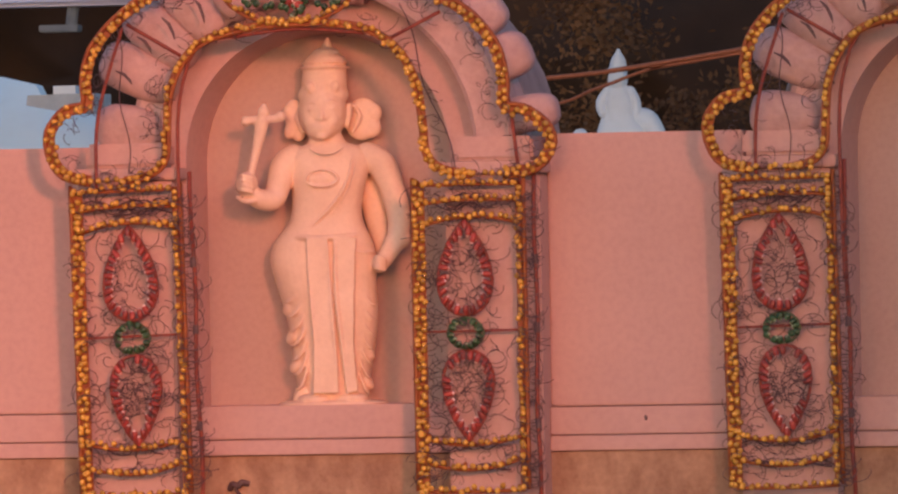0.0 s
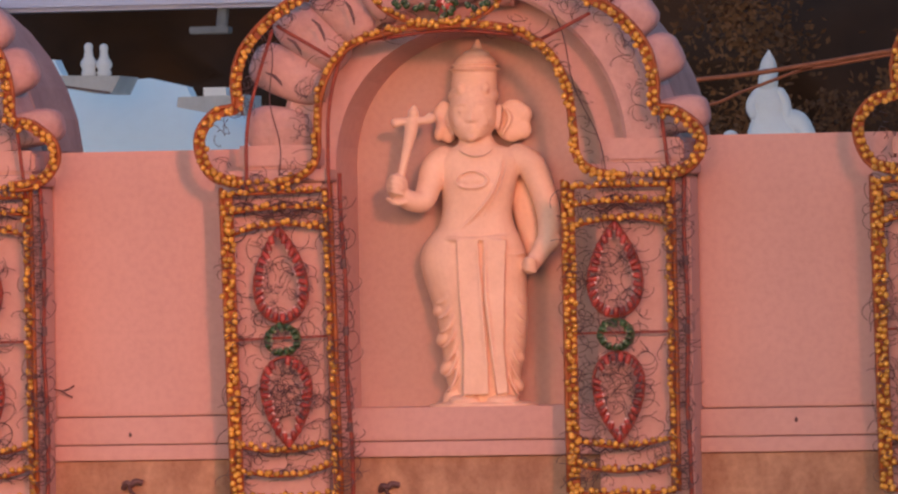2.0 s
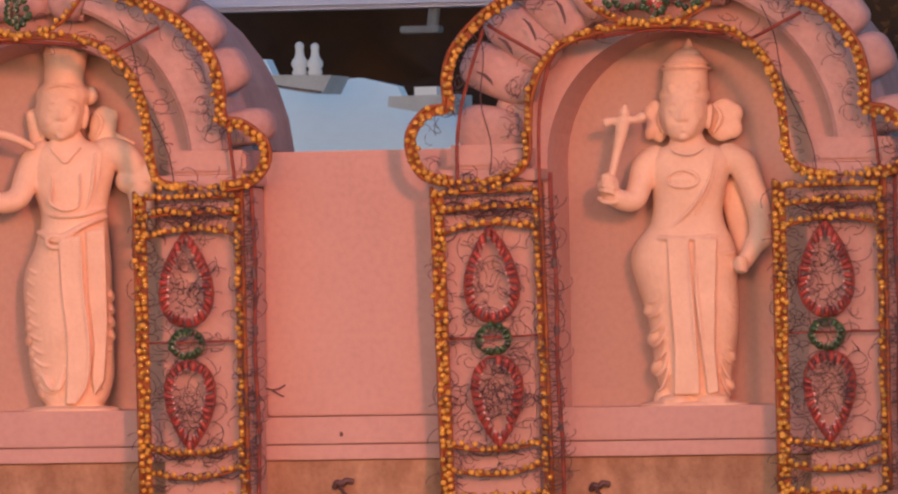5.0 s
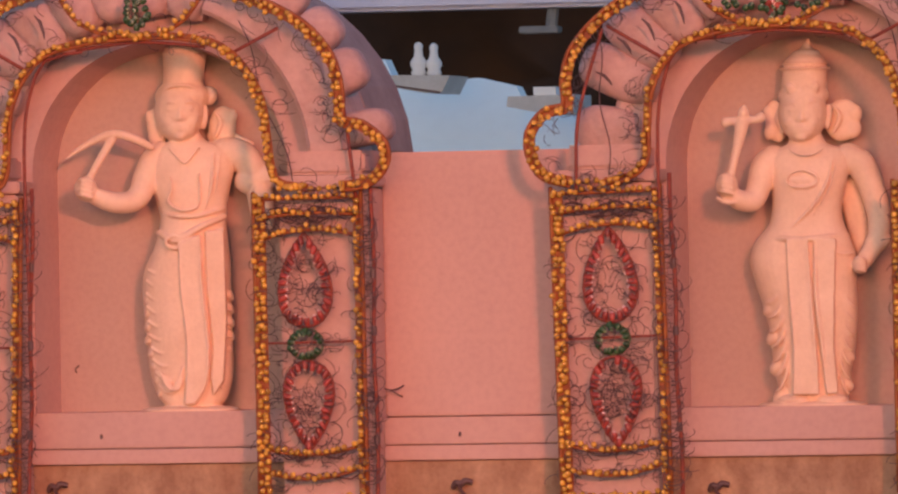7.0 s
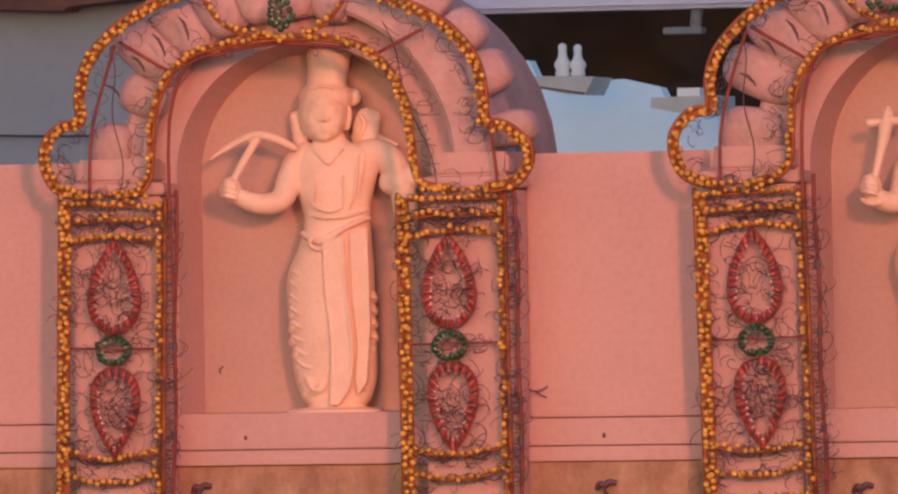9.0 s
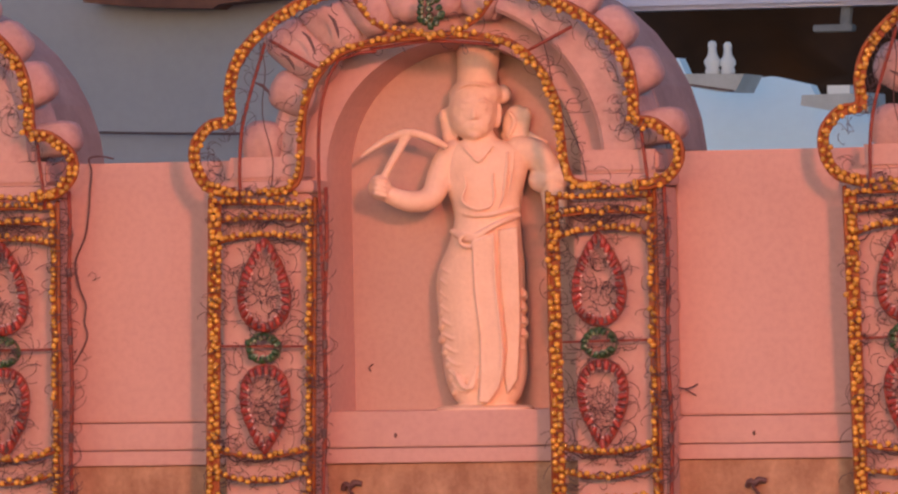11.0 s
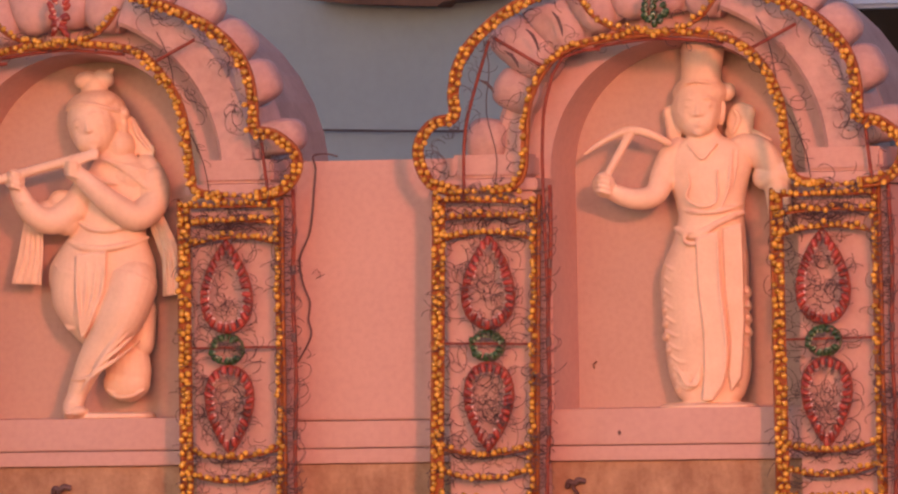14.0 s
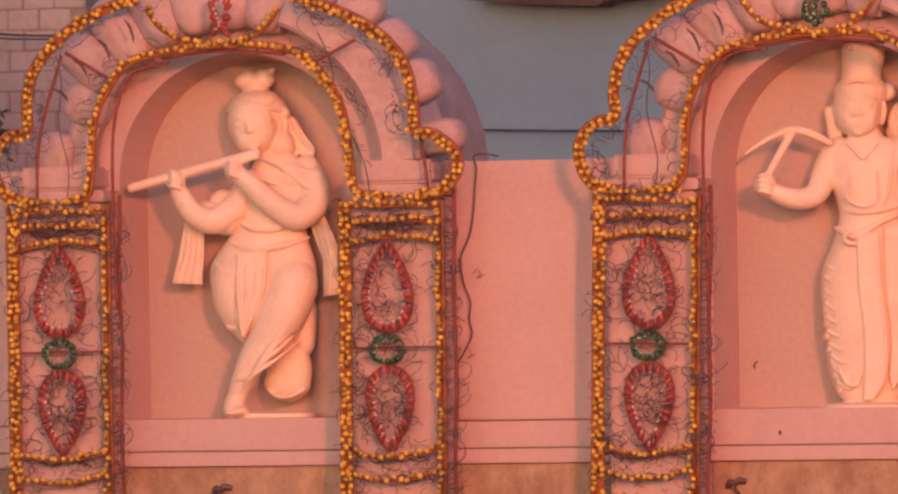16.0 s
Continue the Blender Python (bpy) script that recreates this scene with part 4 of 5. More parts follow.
def arch_frame(x, lift, spread, jewel):
    t = thing("light_arch", (x, -0.255, 0), "arched lobed frame of unlit amber festoon bulbs with red tape", "festoon lights", "light frames over the niches")
    L = lift
    left = smooth_path([(-0.30, 1.470 + L), (-0.45, 1.425 + L), (-0.585, 1.345 + L), (-0.690, 1.235 + L), (-0.725, 1.13), (-0.725, 1.035), (-0.800, 1.012), (-0.852, 0.945 + 0.2 * L), (-0.848, 0.870), (-0.805, 0.805), (-0.715, 0.782)])
    right = smooth_path([(0.285, 1.462 + L), (0.44, 1.405 + L), (0.585, 1.325 + L), (0.680, 1.215 + L), (0.712, 1.10), (0.716, 1.005), (0.790, 0.985), (0.862, 0.925), (0.868, 0.860), (0.815, 0.800), (0.715, 0.782)])
    crown = smooth_path([(-0.262, 1.440 + L), (-0.215, 1.375 + L), (-0.14, 1.330 + L), (-0.02, 1.312 + L), (0.09, 1.325 + L), (0.165, 1.365 + L), (0.215, 1.43 + L)])
    k = spread
    inner = smooth_path([(-0.60, 0.782), (-0.515, 0.800), (-0.470 * k, 0.850), (-0.462 * k, 0.96), (-0.450 * k, 1.075), (-0.400 * k, 1.185), (-0.315 * k, 1.255 + L), (-0.17, 1.292 + L), (0.0, 1.306 + L), (0.16, 1.300 + L), (0.285 * k, 1.268 + L), (0.375 * k, 1.195),
                         (0.430 * k, 1.085), (0.450 * k, 0.95), (0.462 * k, 0.850), (0.505, 0.800), (0.60, 0.782)])
    feet = [line(-0.80, 0.782, -0.50, 0.782), line(0.50, 0.782, 0.80, 0.782)]
    strip(t, [left], 0.004, ORANGE_STRIP, 0.009, "rim", off=-0.017)
    strip(t, [right], 0.004, ORANGE_STRIP, 0.009, "rim", off=0.017)
    strip(t, [inner], 0.004, ORANGE_STRIP, 0.009, "inner_rim", off=-0.012)
    strip(t, [crown], 0.004, ORANGE_STRIP, 0.008, "crown_rim", off=-0.011)
    for c in (left, right):
        backing(t, c, 0.016, 0.0045, ORANGE_STRIP)
        bulbs(t, c, 0.0255, off=0.009)
        bulbs(t, c, 0.029, off=-0.009)
    backing(t, inner, 0.010, 0.0045, ORANGE_STRIP)
    bulbs(t, inner, 0.0225)
    bulbs(t, inner[len(inner) * 2 // 3:], 0.025, off=-0.015)
    bulbs(t, crown, 0.025)
    for c in feet:
        bulbs(t, c, 0.029)
    # taped struts
    for name, pts in (("strut", [(-0.700, 0.74), (-0.690, 1.00), (-0.60, 1.30)]), ("strut", [(0.765, 0.74), (0.735, 1.00), (0.695, 1.22)]),
                      ("strut", [(-0.585, 1.310), (-0.40, 1.200)]), ("strut", [(0.33, 1.245), (0.50, 1.330)]), ("strut", [(-0.405, 0.40), (-0.415, 0.90), (-0.395, 1.10), (-0.335, 1.235), (-0.20, 1.262)]),
                      ("strut", [(-0.22, 1.258 + L), (0.0, 1.282 + L), (0.24, 1.262 + L)])):
        bm = bmesh.new()
        tube(bm, [(p.x, 0.02 + rng.gauss(0, 0.001), p.y) for p in smooth_path(pts, 0.05)], 0.0062, 6)
        part(name, bm, TAPE, t, "red taped strut", True)
    # jewel over the crown
    cz = 1.385 + L
    if jewel != "red":
        bulbs(t, [Vector((0.045 * math.sin(a / 8 * math.pi) , cz + 0.065 * math.cos(a / 8 * math.pi))) for a in range(17)], 0.022, 0.0, 0.005, GREEN_BULB, "green_bulb", (0.0, cz))
        bulbs(t, line(0, cz - 0.05, 0, cz + 0.05), 0.016, 0.004, 0.008, GREEN_BULB, "green_bulb")
    if jewel != "green":
        bulbs(t, line(-0.02, cz - 0.055, -0.03, cz + 0.09), 0.017, 0.0, 0.006, RED_BULB, "red_bulb", (0.02, cz))
        bulbs(t, line(0.035, cz - 0.055, 0.04, cz + 0.09), 0.017, 0.0, 0.006, RED_BULB, "red_bulb", (-0.02, cz))
    if jewel == "both":
        for s in (-1, 1):
            bulbs(t, line(s * 0.05, cz - 0.035, s * 0.20, cz + 0.01, -0.015), 0.021, 0.0, 0.006, GREEN_BULB, "green_bulb", (0, cz + 0.1))
    spots = [(p.x * 0.93, p.y * 0.985) for p in left[::6] + right[::6]] + [(p.x * 1.09, p.y) for p in inner[::8]]
    loops(t, spots, 0.012, 230, (0.01, 0.036), 0.0012)
    # short dark plugs and dangling flex
    bm = bmesh.new()
    for _ in range(16):
        p = rng.choice(left + right + inner)
        a = rng.uniform(-0.9, 0.9)
        q = (p.x + 0.028 * math.sin(a) * rng.choice((-1, 1)), p.y - 0.03 * math.cos(a))
        tube(bm, [(p.x, 0.012, p.y), ((p.x + q[0]) / 2 + 0.006, 0.016, (p.y + q[1]) / 2), (q[0], 0.012, q[1])], [0.0025, 0.0045, 0.003], 5)
    # four dark slivers that stand in for the shaded slits between left petals
    for px, pz, dx, dz in ((-0.34, 1.355, -0.028, 0.05), (-0.44, 1.30, -0.035, 0.045), (-0.52, 1.232, -0.04, 0.035), (-0.60, 1.135, -0.045, 0.028)):
        px, pz = px + rng.gauss(0, 0.008), pz + rng.gauss(0, 0.008) + L
        tube(bm, [(px + dx * 0.75, 0.02, pz + dz * 0.8), (px + dx * 0.15, 0.03, pz + dz * 0.35), (px - dx * 0.3, 0.03, pz - dz * 0.4), (px - dx * 0.5, 0.02, pz - dz * 0.9)], [0.002, 0.006, 0.005, 0.0015], 6)
    tagged(part("plugs_and_slits", bm, WIRE, t, "small dark plugs on short flex, with slivers for shaded petal slits", True), kind="stuff")
    for x0, z0, x1, z1 in ((0.36, 1.36, 0.545, 0.80), (-0.62, 1.30, -0.585, 0.80)):
        bm = bmesh.new()
        tube(bm, [(x0 + (x1 - x0) * k / 12 + 0.012 * math.sin(k * 0.8), 0.02, z0 + (z1 - z0) * k / 12) for k in range(13)], 0.0022, 4)
        part("hanging_flex", bm, WIRE, t, "dark flex hanging down")
    return t


arch_frame(2.320, 0.0, 1.0, "both")
arch_frame(0.050, 0.0, 0.98, "both")
arch_frame(-2.192, 0.010, 1.03, "green")
arch_frame(-4.370, 0.022, 1.06, "red")


# ---------------------------------------------------------------- loose cables on the wall
def cable(pts, r, label, mat=None):
    bm = bmesh.new()
    P = [Vector(p) for p in pts]
    out = []
    Q = [P[0]] + P + [P[-1]]
    for i in range(1, len(Q) - 2):
        for k in range(8):
            t = k / 8
            p0, p1, p2, p3 = Q[i - 1:i + 3]
            out.append(0.5 * ((2 * p1) + (p2 - p0) * t + (2 * p0 - 5 * p1 + 4 * p2 - p3) * t * t + (3 * p1 - p0 - 3 * p2 + p3) * t ** 3))
    out.append(P[-1])
    tube(bm, out, r, 6)
    return tagged(part("cable", bm, mat or WIRE, None, "", True), label, "cable")


cable([(-3.42, -0.01, 0.912), (-3.46, -0.03, 0.922), (-3.505, -0.03, 0.914), (-3.500, -0.02, 0.87), (-3.507, -0.02, 0.80), (-3.514, -0.02, 0.72), (-3.528, -0.02, 0.64), (-3.560, -0.025, 0.565), (-3.562, -0.025, 0.52), (-3.552, -0.02, 0.46), (-3.530, -0.02, 0.40), (-3.536, -0.02, 0.34), (-3.528, -0.02, 0.28), (-3.575, -0.03, 0.19)], 0.0034, "dark twisted cable hanging over the pink wall top")
for i, (x, z, s) in enumerate(((-3.52, 0.50, 1), (-3.55, 0.33, -1), (-3.56, 0.22, 1), (-3.585, 0.12, 1))):
    cable([(x, -0.02, z), (x + 0.02 * s, -0.03, z + 0.015), (x + 0.035 * s, -0.035, z - 0.004), (x + 0.018 * s, -0.03, z - 0.016), (x + 0.05 * s, -0.03, z - 0.002)], 0.0011, "thin curled brown flex against the pink wall")
cable([(-2.548, 0.212, 0.175), (-2.560, 0.205, 0.163), (-2.556, 0.208, 0.150)], 0.0026, "short dark scrap of flex on the niche back")
cable([(-1.405, -0.01, 0.085), (-1.365, -0.03, 0.076), (-1.340, -0.03, 0.080), (-1.318, -0.025, 0.092)], 0.0026, "short frayed cable end on the pink wall")
cable([(-1.362, -0.03, 0.074), (-1.345, -0.02, 0.062), (-1.328, -0.01, 0.052)], 0.0022, "short frayed cable end on the pink wall")
for x, z in ((-1.112, -0.25), (-2.560, -0.245), (-0.21, -0.27), (-4.46, -0.25)):
    cable([(x - 0.036, -0.03, z - 0.014), (x - 0.024, -0.045, z + 0.004), (x - 0.004, -0.045, z - 0.002), (x + 0.008, -0.045, z + 0.010), (x + 0.032, -0.035, z + 0.004)], 0.010, "knotted dark cable hanging on the stained plinth")
    cable([(x - 0.002, -0.04, z + 0.008), (x - 0.012, -0.045, z - 0.012), (x + 0.004, -0.03, z - 0.04)], 0.006, "dark cable tail hanging on the stained plinth")
for x, z in ((-1.12, -0.08), (-2.40, -0.072), (1.20, -0.06)):
    bm = bmesh.new()
    vs = bmesh.ops.create_uvsphere(bm, u_segments=8, v_segments=6, radius=0.007)["verts"]
    bmesh.ops.scale(bm, vec=(0.8, 0.5, 1.25), verts=vs)
    nail = part("wall_plug", bm, WIRE)
    nail.location = (x, -0.036 if x != -2.40 else -0.044, z)
    tagged(nail, "small dark plug set into the pink ledge", "plug")


# ---------------------------------------------------------------- distance
AWNING = material("pale_grey_slab", (0.55, 0.56, 0.58), 0.9, (0.44, 0.45, 0.47), 3, 40, 0.1)
BLUE = material("pale_blue_limewash", (0.84, 0.96, 1.0), 0.9, (0.80, 0.93, 0.99), 0.8, 12, 0.03, amount=0.12)
GREYWALL = material("grey_sheet_wall", (0.36, 0.37, 0.42), 0.8, (0.32, 0.33, 0.38), 0.9, 14, 0.05, amount=0.25)
LILAC = material("lilac_white_paint", (0.72, 0.68, 0.85), 0.7, (0.62, 0.58, 0.76), 1.0, 10, 0.03, amount=0.2)
RUST = material("rusty_eave", (0.22, 0.09, 0.06), 0.9, (0.12, 0.05, 0.04), 4, 30, 0.2)
BLOCK = material("pinkish_block", (0.62, 0.40, 0.36), 0.95, (0.50, 0.32, 0.29), 3, 40, 0.3)
LEAF = material("dusty_leaf", (0.09, 0.09, 0.05), 0.7, (0.05, 0.055, 0.03), 9, 60, 0.1)
ORANGE = material("orange_cable_sheath", (0.42, 0.12, 0.05), 0.6, None, 20, 90, 0.05)


def prism(pts, y0, y1):
    """A solid with the outline (x, z) from depth y0 to y1."""
    bm = bmesh.new()
    a = [bm.verts.new((x, y0, z)) for x, z in pts]
    b = [bm.verts.new((x, y1, z)) for x, z in pts]
    bm.faces.new(a)
    bm.faces.new(b[::-1])
    for i in range(len(a)):
        j = (i + 1) % len(a)
        bm.faces.new((a[i], b[i], b[j], a[j]))
    return bm


# wooded hillside: one rough sheet of lumps behind everything
bm = bmesh.new()
nx, nz = 150, 26
grid = []
for j in range(nz + 1):
    row = []
    for i in range(nx + 1):
        x, z = -75 + 110 * i / nx, -1.6 + 16 * j / nz
        d = noise.fractal(Vector((x * 0.45, z * 0.9, 3.1)), 1.0, 2.1, 5) * 2.2
        row.append(bm.verts.new((x, 62 + d + 0.35 * max(0, z), z)))
    grid.append(row)
for j in range(nz):
    for i in range(nx):
        bm.faces.new((grid[j][i], grid[j][i + 1], grid[j + 1][i + 1], grid[j + 1][i]))
tagged(part("backdrop", bm, TREES, smooth=True), "dark brown wooded hillside in the distance", "backdrop", kind="structure")

# dry thicket on the slope
DRY = material("dry_brown_leaf", (0.20, 0.085, 0.032), 0.9, (0.05, 0.022, 0.012), 0.55, 6, 0.0, amount=0.6)
vs, fs = [], []
leaf_rng = random.Random(31)
clumps = [(leaf_rng.uniform(-9.3, -2.5), leaf_rng.uniform(56, 59), leaf_rng.uniform(0.6, 4.4), leaf_rng.uniform(0.25, 0.6)) for _ in range(60)]
for k in range(14000):
    cx, cy, cz, cr = clumps[k % len(clumps)]
    o = Vector((cx + leaf_rng.gauss(0, cr * 0.5), cy + leaf_rng.gauss(0, cr * 0.4), cz + leaf_rng.gauss(0, cr * 0.4)))
    d = Vector((leaf_rng.gauss(0, 1), leaf_rng.gauss(0, 0.5), leaf_rng.gauss(0, 0.8))).normalized()
    n = d.cross(Vector((leaf_rng.gauss(0, 0.6), -1, leaf_rng.gauss(0, 0.6)))).normalized()
    L, w, b = leaf_rng.uniform(0.05, 0.11), leaf_rng.uniform(0.012, 0.03), len(vs)
    vs += [o, o + d * L * 0.5 + n * w, o + d * L, o + d * L * 0.5 - n * w]
    fs.append((b, b + 1, b + 2, b + 3))
me = bpy.data.meshes.new("dry_thicket")
me.from_pydata(vs, [], fs)
me.materials.append(DRY)
tagged(new("dry_thicket", me), "dry reddish brown thicket on the dark slope", "thicket", kind="stuff")

house = thing("pale_blue_building", (0, 0, -1.6), "pale blue building with a stepped roofline and grey awnings", "building")
up = Matrix.Translation((0, 0, 1.6))
for name, bm, mat, label in (
        ("leaned_gable", prism([(-10.4, 2.06), (-8.643, 2.031), (-8.555, 1.839), (-7.973, 1.886), (-7.693, 1.819), (-7.626, 1.677), (-7.2, 1.600), (-6.7, 1.58), (-6.7, 1.1), (-10.4, 1.1)], 30, 30.2), BLUE, "pale blue building front, leaned back to catch sky light"),
        ("wall", prism([(-10.4, 1.095), (-6.7, 1.095), (-6.7, -1.6), (-10.4, -1.6)], 30, 30.2), BLUE, ""),
        ("awning", prism([(-8.555, 1.842), (-8.500, 1.905), (-8.03, 1.892), (-8.095, 1.770), (-8.22, 1.775)], 29.4, 29.97), AWNING, "grey awning slab"),
        ("awning", prism([(-7.63, 1.665), (-7.62, 1.735), (-7.15, 1.742), (-7.15, 1.61), (-7.33, 1.605)], 29.4, 29.97), AWNING, "grey awning slab"),
        ("gutter", prism([(-8.565, 1.842), (-8.555, 1.855), (-8.10, 1.782), (-8.10, 1.767)], 29.35, 29.39), WIRE, "dark gutter edge"),
        ("parapet_block", prism([(-7.46, 1.742), (-7.46, 1.80), (-7.30, 1.80), (-7.30, 1.742)], 29.5, 29.9), WHITE, "small white block")):
    if name == "leaned_gable":  # lean added along EYE rays so the blue front catches more sky light
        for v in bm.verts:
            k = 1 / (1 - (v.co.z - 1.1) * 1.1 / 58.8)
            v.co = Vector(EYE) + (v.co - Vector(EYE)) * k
    bmesh.ops.translate(bm, vec=(0, 0, 1.6), verts=bm.verts)
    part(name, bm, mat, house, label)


def finial(x, y, z, s):
    bm = bmesh.new()
    prof = ((0.050, 0.0), (0.056, 0.02), (0.046, 0.045), (0.062, 0.075), (0.058, 0.10), (0.034, 0.135), (0.028, 0.18), (0.033, 0.20), (0.028, 0.222), (0.010, 0.235))
    rings = [[bm.verts.new((s * r * math.cos(k * math.pi / 6), s * r * math.sin(k * math.pi / 6), s * h)) for k in range(12)] for r, h in prof]
    for q, r in zip(rings, rings[1:]):
        for k in range(12):
            bm.faces.new((q[k], q[(k + 1) % 12], r[(k + 1) % 12], r[k]))
    bm.faces.new(rings[0][::-1])
    bm.faces.new(rings[-1])
    ob = part("finial", bm, WHITE, smooth=True)
    ob.location = (x, y, z)
    return tagged(ob, "white bottle-shaped finial standing on a grey awning slab", "finial", "white roof finials")


finial(-8.325, 29.7, 1.903, 1.0)
finial(-8.215, 29.7, 1.902, 0.96)

bm = bmesh.new()
box(bm, -30, -3.0, 40, 40.3, 2.735, 2.95)
box(bm, -30, -3.0, 40.06, 40.3, 2.70, 2.736)
canopy = tagged(part("canopy_edge", bm, LILAC), "long lilac-white canopy edge before the dark hillside", "canopy")
for x in (-28, -3.2):
    bm = bmesh.new()
    box(bm, x, x + 0.15, 40.1, 40.25, -1.6, 2.702)
    part("post", bm, GREY, canopy)

lamp = thing("site_lamp", (0, 0, 0), "grey lamp bracket hanging below the canopy", "lamp")
bm = bmesh.new()
box(bm, -9.95, -9.62, 40.1, 40.28, 2.49, 2.55, 0.01)
part("head", bm, GREY, lamp)
bm = bmesh.new()
tube(bm, [(-9.69, 40.18, 2.55), (-9.67, 40.18, 2.72)], 0.05, 8)
part("stem", bm, GREY, lamp)

sheet = thing("grey_building", (0, 0, 0), "plain grey sheet-clad building with a rusty eave", "building")
bm = bmesh.new()
box(bm, -18.6, -11.6, 35, 40, -1.6, 2.80)
part("wall", bm, GREYWALL, sheet)
part("eave", prism([(-14.10, 2.655), (-13.45, 2.625), (-13.40, 2.66), (-12.9, 2.70), (-12.9, 2.82), (-14.5, 2.82), (-14.5, 2.70)], 34.6, 34.98), RUST, sheet, "rusty brown eave board")
bm = bmesh.new()
tube(bm, [(-16.9 + 5.2 * k / 12, 34.9, 1.83 - 0.19 * k / 12 - 0.05 * math.sin(math.pi * k / 12)) for k in range(13)], 0.011, 5)
part("conduit", bm, WIRE, sheet, "thin dark conduit")

# white figure beyond the wall
c = Carving()
c.body([(0, 0, 24, 14, 14), (8, 0, 22, 14, 14), (18, -2, 16, 12, 12), (30, -3, 14, 11, 11), (38, -3, 9, 8, 8)])
c.ball(-3, -2, 42, 9, 9, 9)
c.limb([(-3, 0, 48), (-2.6, 0, 56), (-2.4, 0, 62)], [8.5, 6.5, 2.0])
c.ball(-3, 0, 50, 9.6, 9.2, 1.6)
c.limb([(-12, -3, 33), (-18, -6, 26), (-16, -8, 20)], [5, 4.6, 4.2])
c.limb([(8, -2, 33), (13, -3, 26), (14, -5, 18)], [5, 4.6, 4.2])
c.limb([(12, 0, 14), (24, 0, 12), (32, 0, 4)], [9, 9, 7])
c.ball(-38, 0, 4, 7, 6, 5)
c.limb([(-38, 0, 1), (0, 0, 1), (32, 0, 1)], [3, 4, 3])
figure = c.finish("statue", (-3.53, 30, 1.345), "white stone seated figure with pointed crown on a roof pedestal", 0.78)
figure.data.materials.clear()
figure.data.materials.append(WHITE)
figure["group"] = "far roof figures"
bm = bmesh.new()
box(bm, -3.9, -3.15, 29.6, 30.5, -1.6, 1.37)
tagged(part("roof_pedestal", bm, WHITE), "plain white pedestal block under the seated figure", "pedestal")

# overhead cables against the hillside
cable([(-4.6, 25, 1.585), (-3.36, 25, 1.664), (-1.96, 25, 1.834), (4.0, 25, 2.75)], 0.016, "orange overhead cable before the dark hillside", ORANGE)
cable([(-4.6, 25, 1.36), (-3.29, 25, 1.491), (-2.92, 25, 1.600), (-2.50, 25, 1.735), (-1.96, 25, 1.81), (4.0, 25, 2.72)], 0.011, "thin orange overhead cable before the dark hillside", ORANGE)

def pole(x, y, top):
    bm = bmesh.new()
    tube(bm, [(0, 0, 0), (0, 0, top + 1.6)], [0.06, 0.05], 10)
    ob = part("cable_pole", bm, GREY, smooth=True)
    ob.location = (x, y, -1.6)
    return tagged(ob, "plain grey pole that carries overhead cables", "pole")


pole(-4.6, 25, 1.62)
pole(4.0, 25, 2.80)
pole(-11.0, 19.6, 2.05)

# block-built wall, with mortar bed behind the blocks
blockwall = thing("block_wall", (0, 0, 0), "pinkish rough block wall with open joints", "wall")
bm = bmesh.new()
box(bm, -15.2, -12.30, 20.012, 20.4, -1.6, 2.9)
part("bed", bm, material("sandy_mortar", (0.42, 0.27, 0.24), 0.95, (0.33, 0.21, 0.19), 6, 50, 0.3), blockwall)
bm = bmesh.new()
box(bm, 0, 0.193, 0, 0.05, 0, 0.118, 0.006)
proto = part("block", bm, BLOCK, blockwall)
first = True
for j in range(14):
    for i in range(14):
        x = -15.10 + 0.2 * i + (0.1 if j % 2 else 0)
        if x + 0.193 > -12.29:
            continue
        ob = proto if first else new("block", proto.data)
        first = False
        ob.parent = blockwall
        ob.location = (x, 20.0 + rng.uniform(-0.006, 0.008), 0.95 + 0.125 * j)
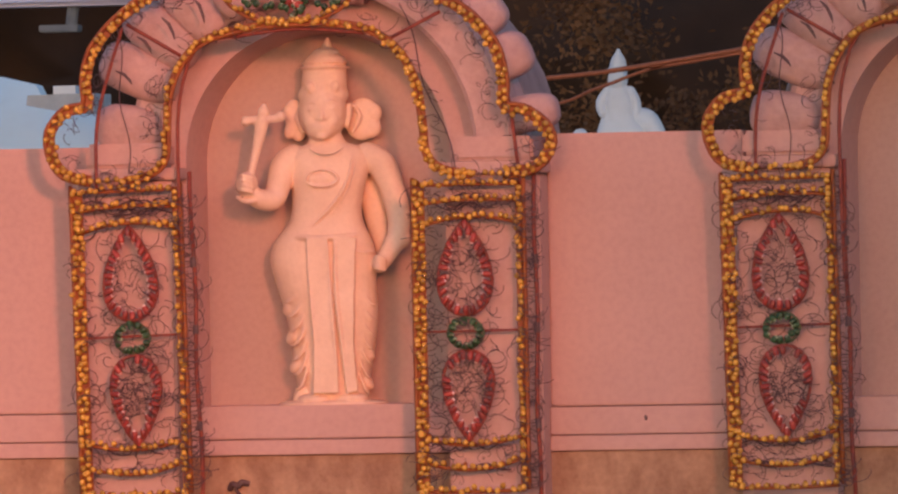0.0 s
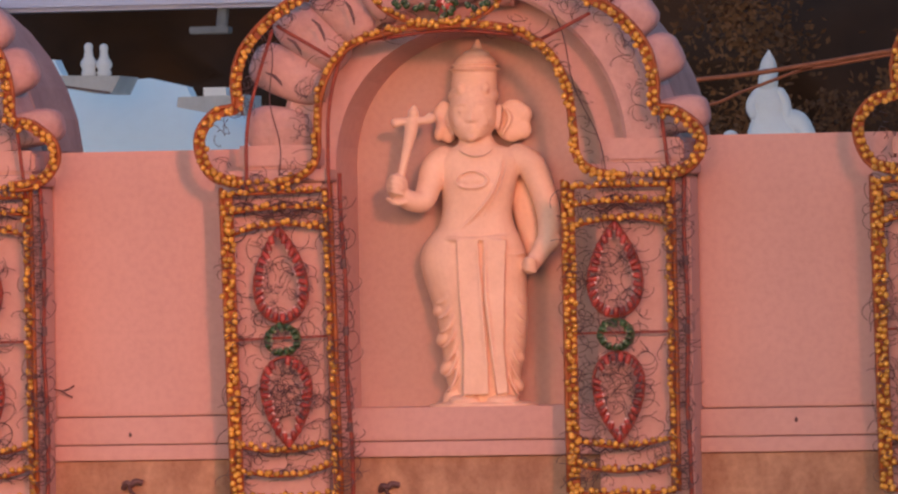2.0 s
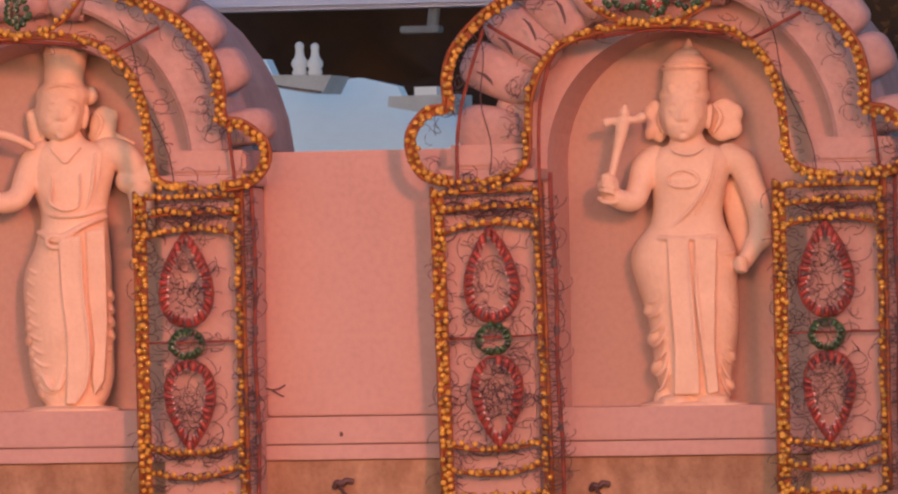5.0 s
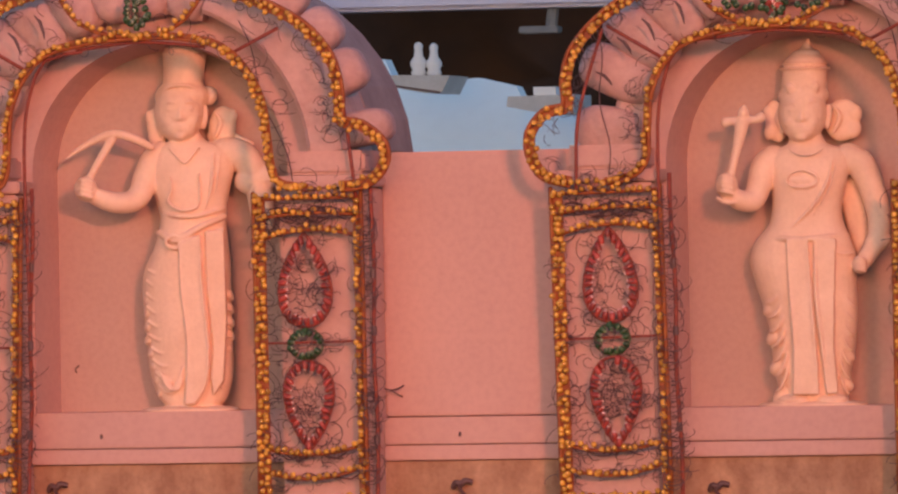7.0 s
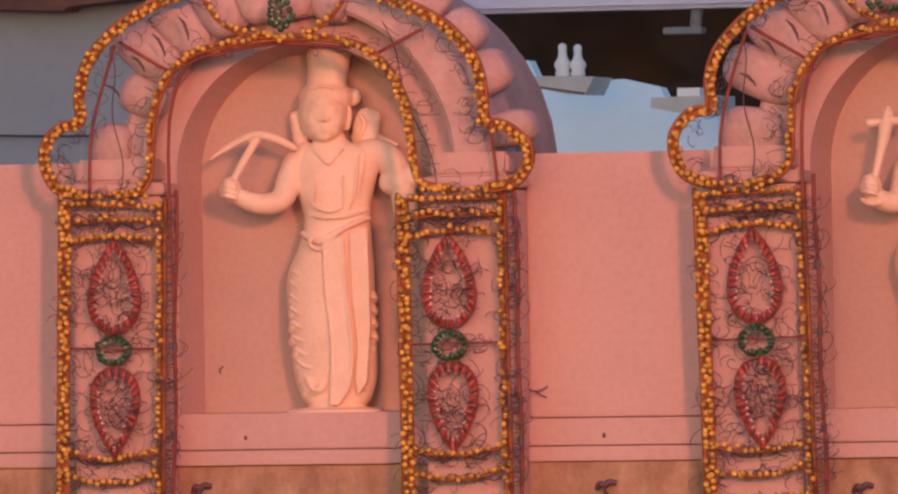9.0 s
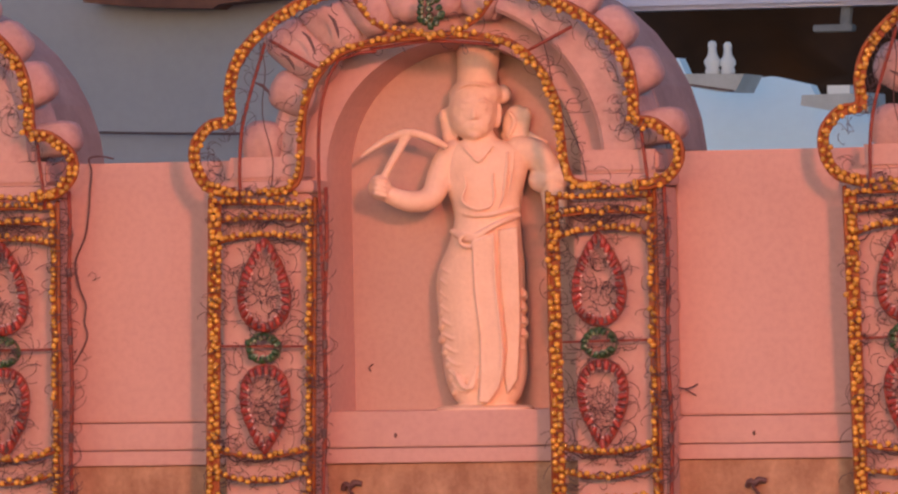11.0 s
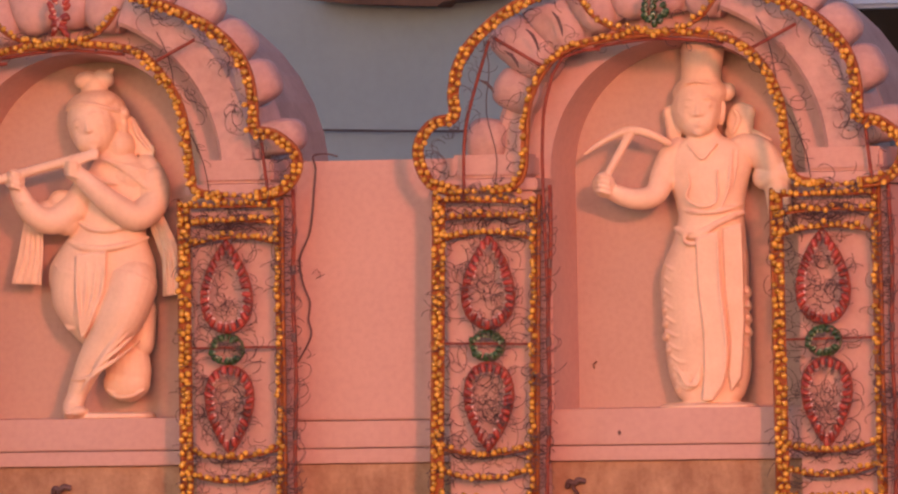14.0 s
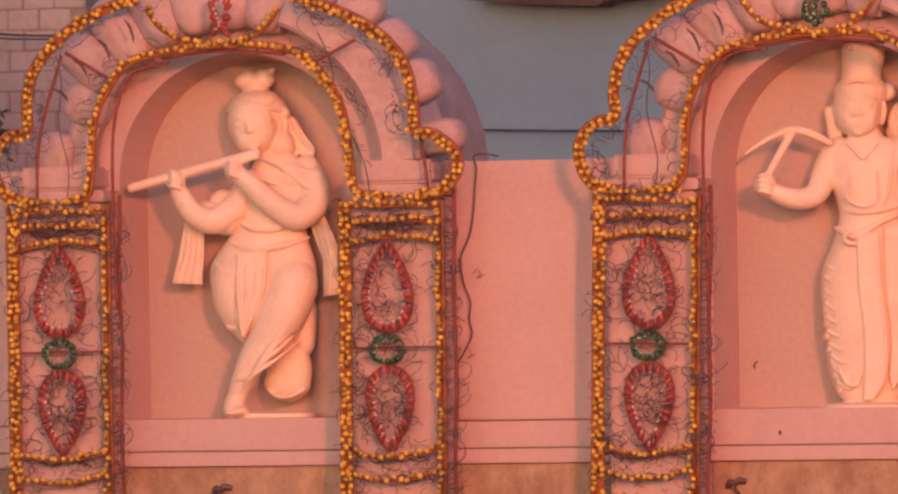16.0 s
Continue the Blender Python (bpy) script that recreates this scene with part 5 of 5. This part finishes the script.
cable([(-14.5, 19.6, 2.075), (-13.0, 19.6, 2.055), (-12.4, 19.6, 2.02), (-11.0, 19.6, 2.00)], 0.008, "dark overhead cable in front of the block wall")
cable([(-14.5, 19.6, 2.045), (-13.0, 19.6, 2.025), (-12.4, 19.6, 2.00), (-11.0, 19.6, 1.98)], 0.006, "dark overhead cable in front of the block wall")

# shrub before the block wall
shrub = thing("shrub", (-12.82, 18.6, -1.6), "dusty thin-leaved shrub in front of the block wall", "shrub")
bm = bmesh.new()
for k in range(9):
    a = rng.uniform(0, 6.28)
    tube(bm, [(0, 0, 0), (0.12 * math.cos(a), 0.1 * math.sin(a), 1.6), (0.5 * math.cos(a), 0.3 * math.sin(a), rng.uniform(2.9, 3.6))], [0.03, 0.016, 0.005], 5)
part("trunk", bm, TREES, shrub)
vs, fs = [], []
for k in range(4200):
    a, r, z = rng.uniform(0, 6.28), 0.46 * math.sqrt(rng.random()), rng.uniform(2.2, 3.55)
    r *= 1.15 - 0.35 * abs(z - 2.9)
    o = Vector((r * math.cos(a), 0.5 * r * math.sin(a), z))
    d = Vector((rng.gauss(0, 1), rng.gauss(0, 0.6), rng.gauss(-0.2, 1))).normalized()
    n = d.cross(Vector((rng.gauss(0, 1), -1, rng.gauss(0, 0.5)))).normalized()
    L, w = rng.uniform(0.05, 0.10), rng.uniform(0.010, 0.020)
    b = len(vs)
    vs += [o, o + d * L * 0.5 + n * w, o + d * L, o + d * L * 0.5 - n * w]
    fs.append((b, b + 1, b + 2, b + 3))
me = bpy.data.meshes.new("crown")
me.from_pydata(vs, [], fs)
me.materials.append(LEAF)
crown = new("crown", me)
crown.parent = shrub
crown["kind"] = "stuff"

# the far things stand on their own bases
for ob, base in ((lamp, (-9.7, 40.2, 2.5)), (sheet, (-15.1, 37.5, -1.6)), (blockwall, (-13.75, 20.2, -1.6)), (house, (-8.55, 30.1, -1.6))):
    shift = Vector(base) - ob.location
    ob.location = base
    for piece in ob.children:
        piece.location = piece.location - shift
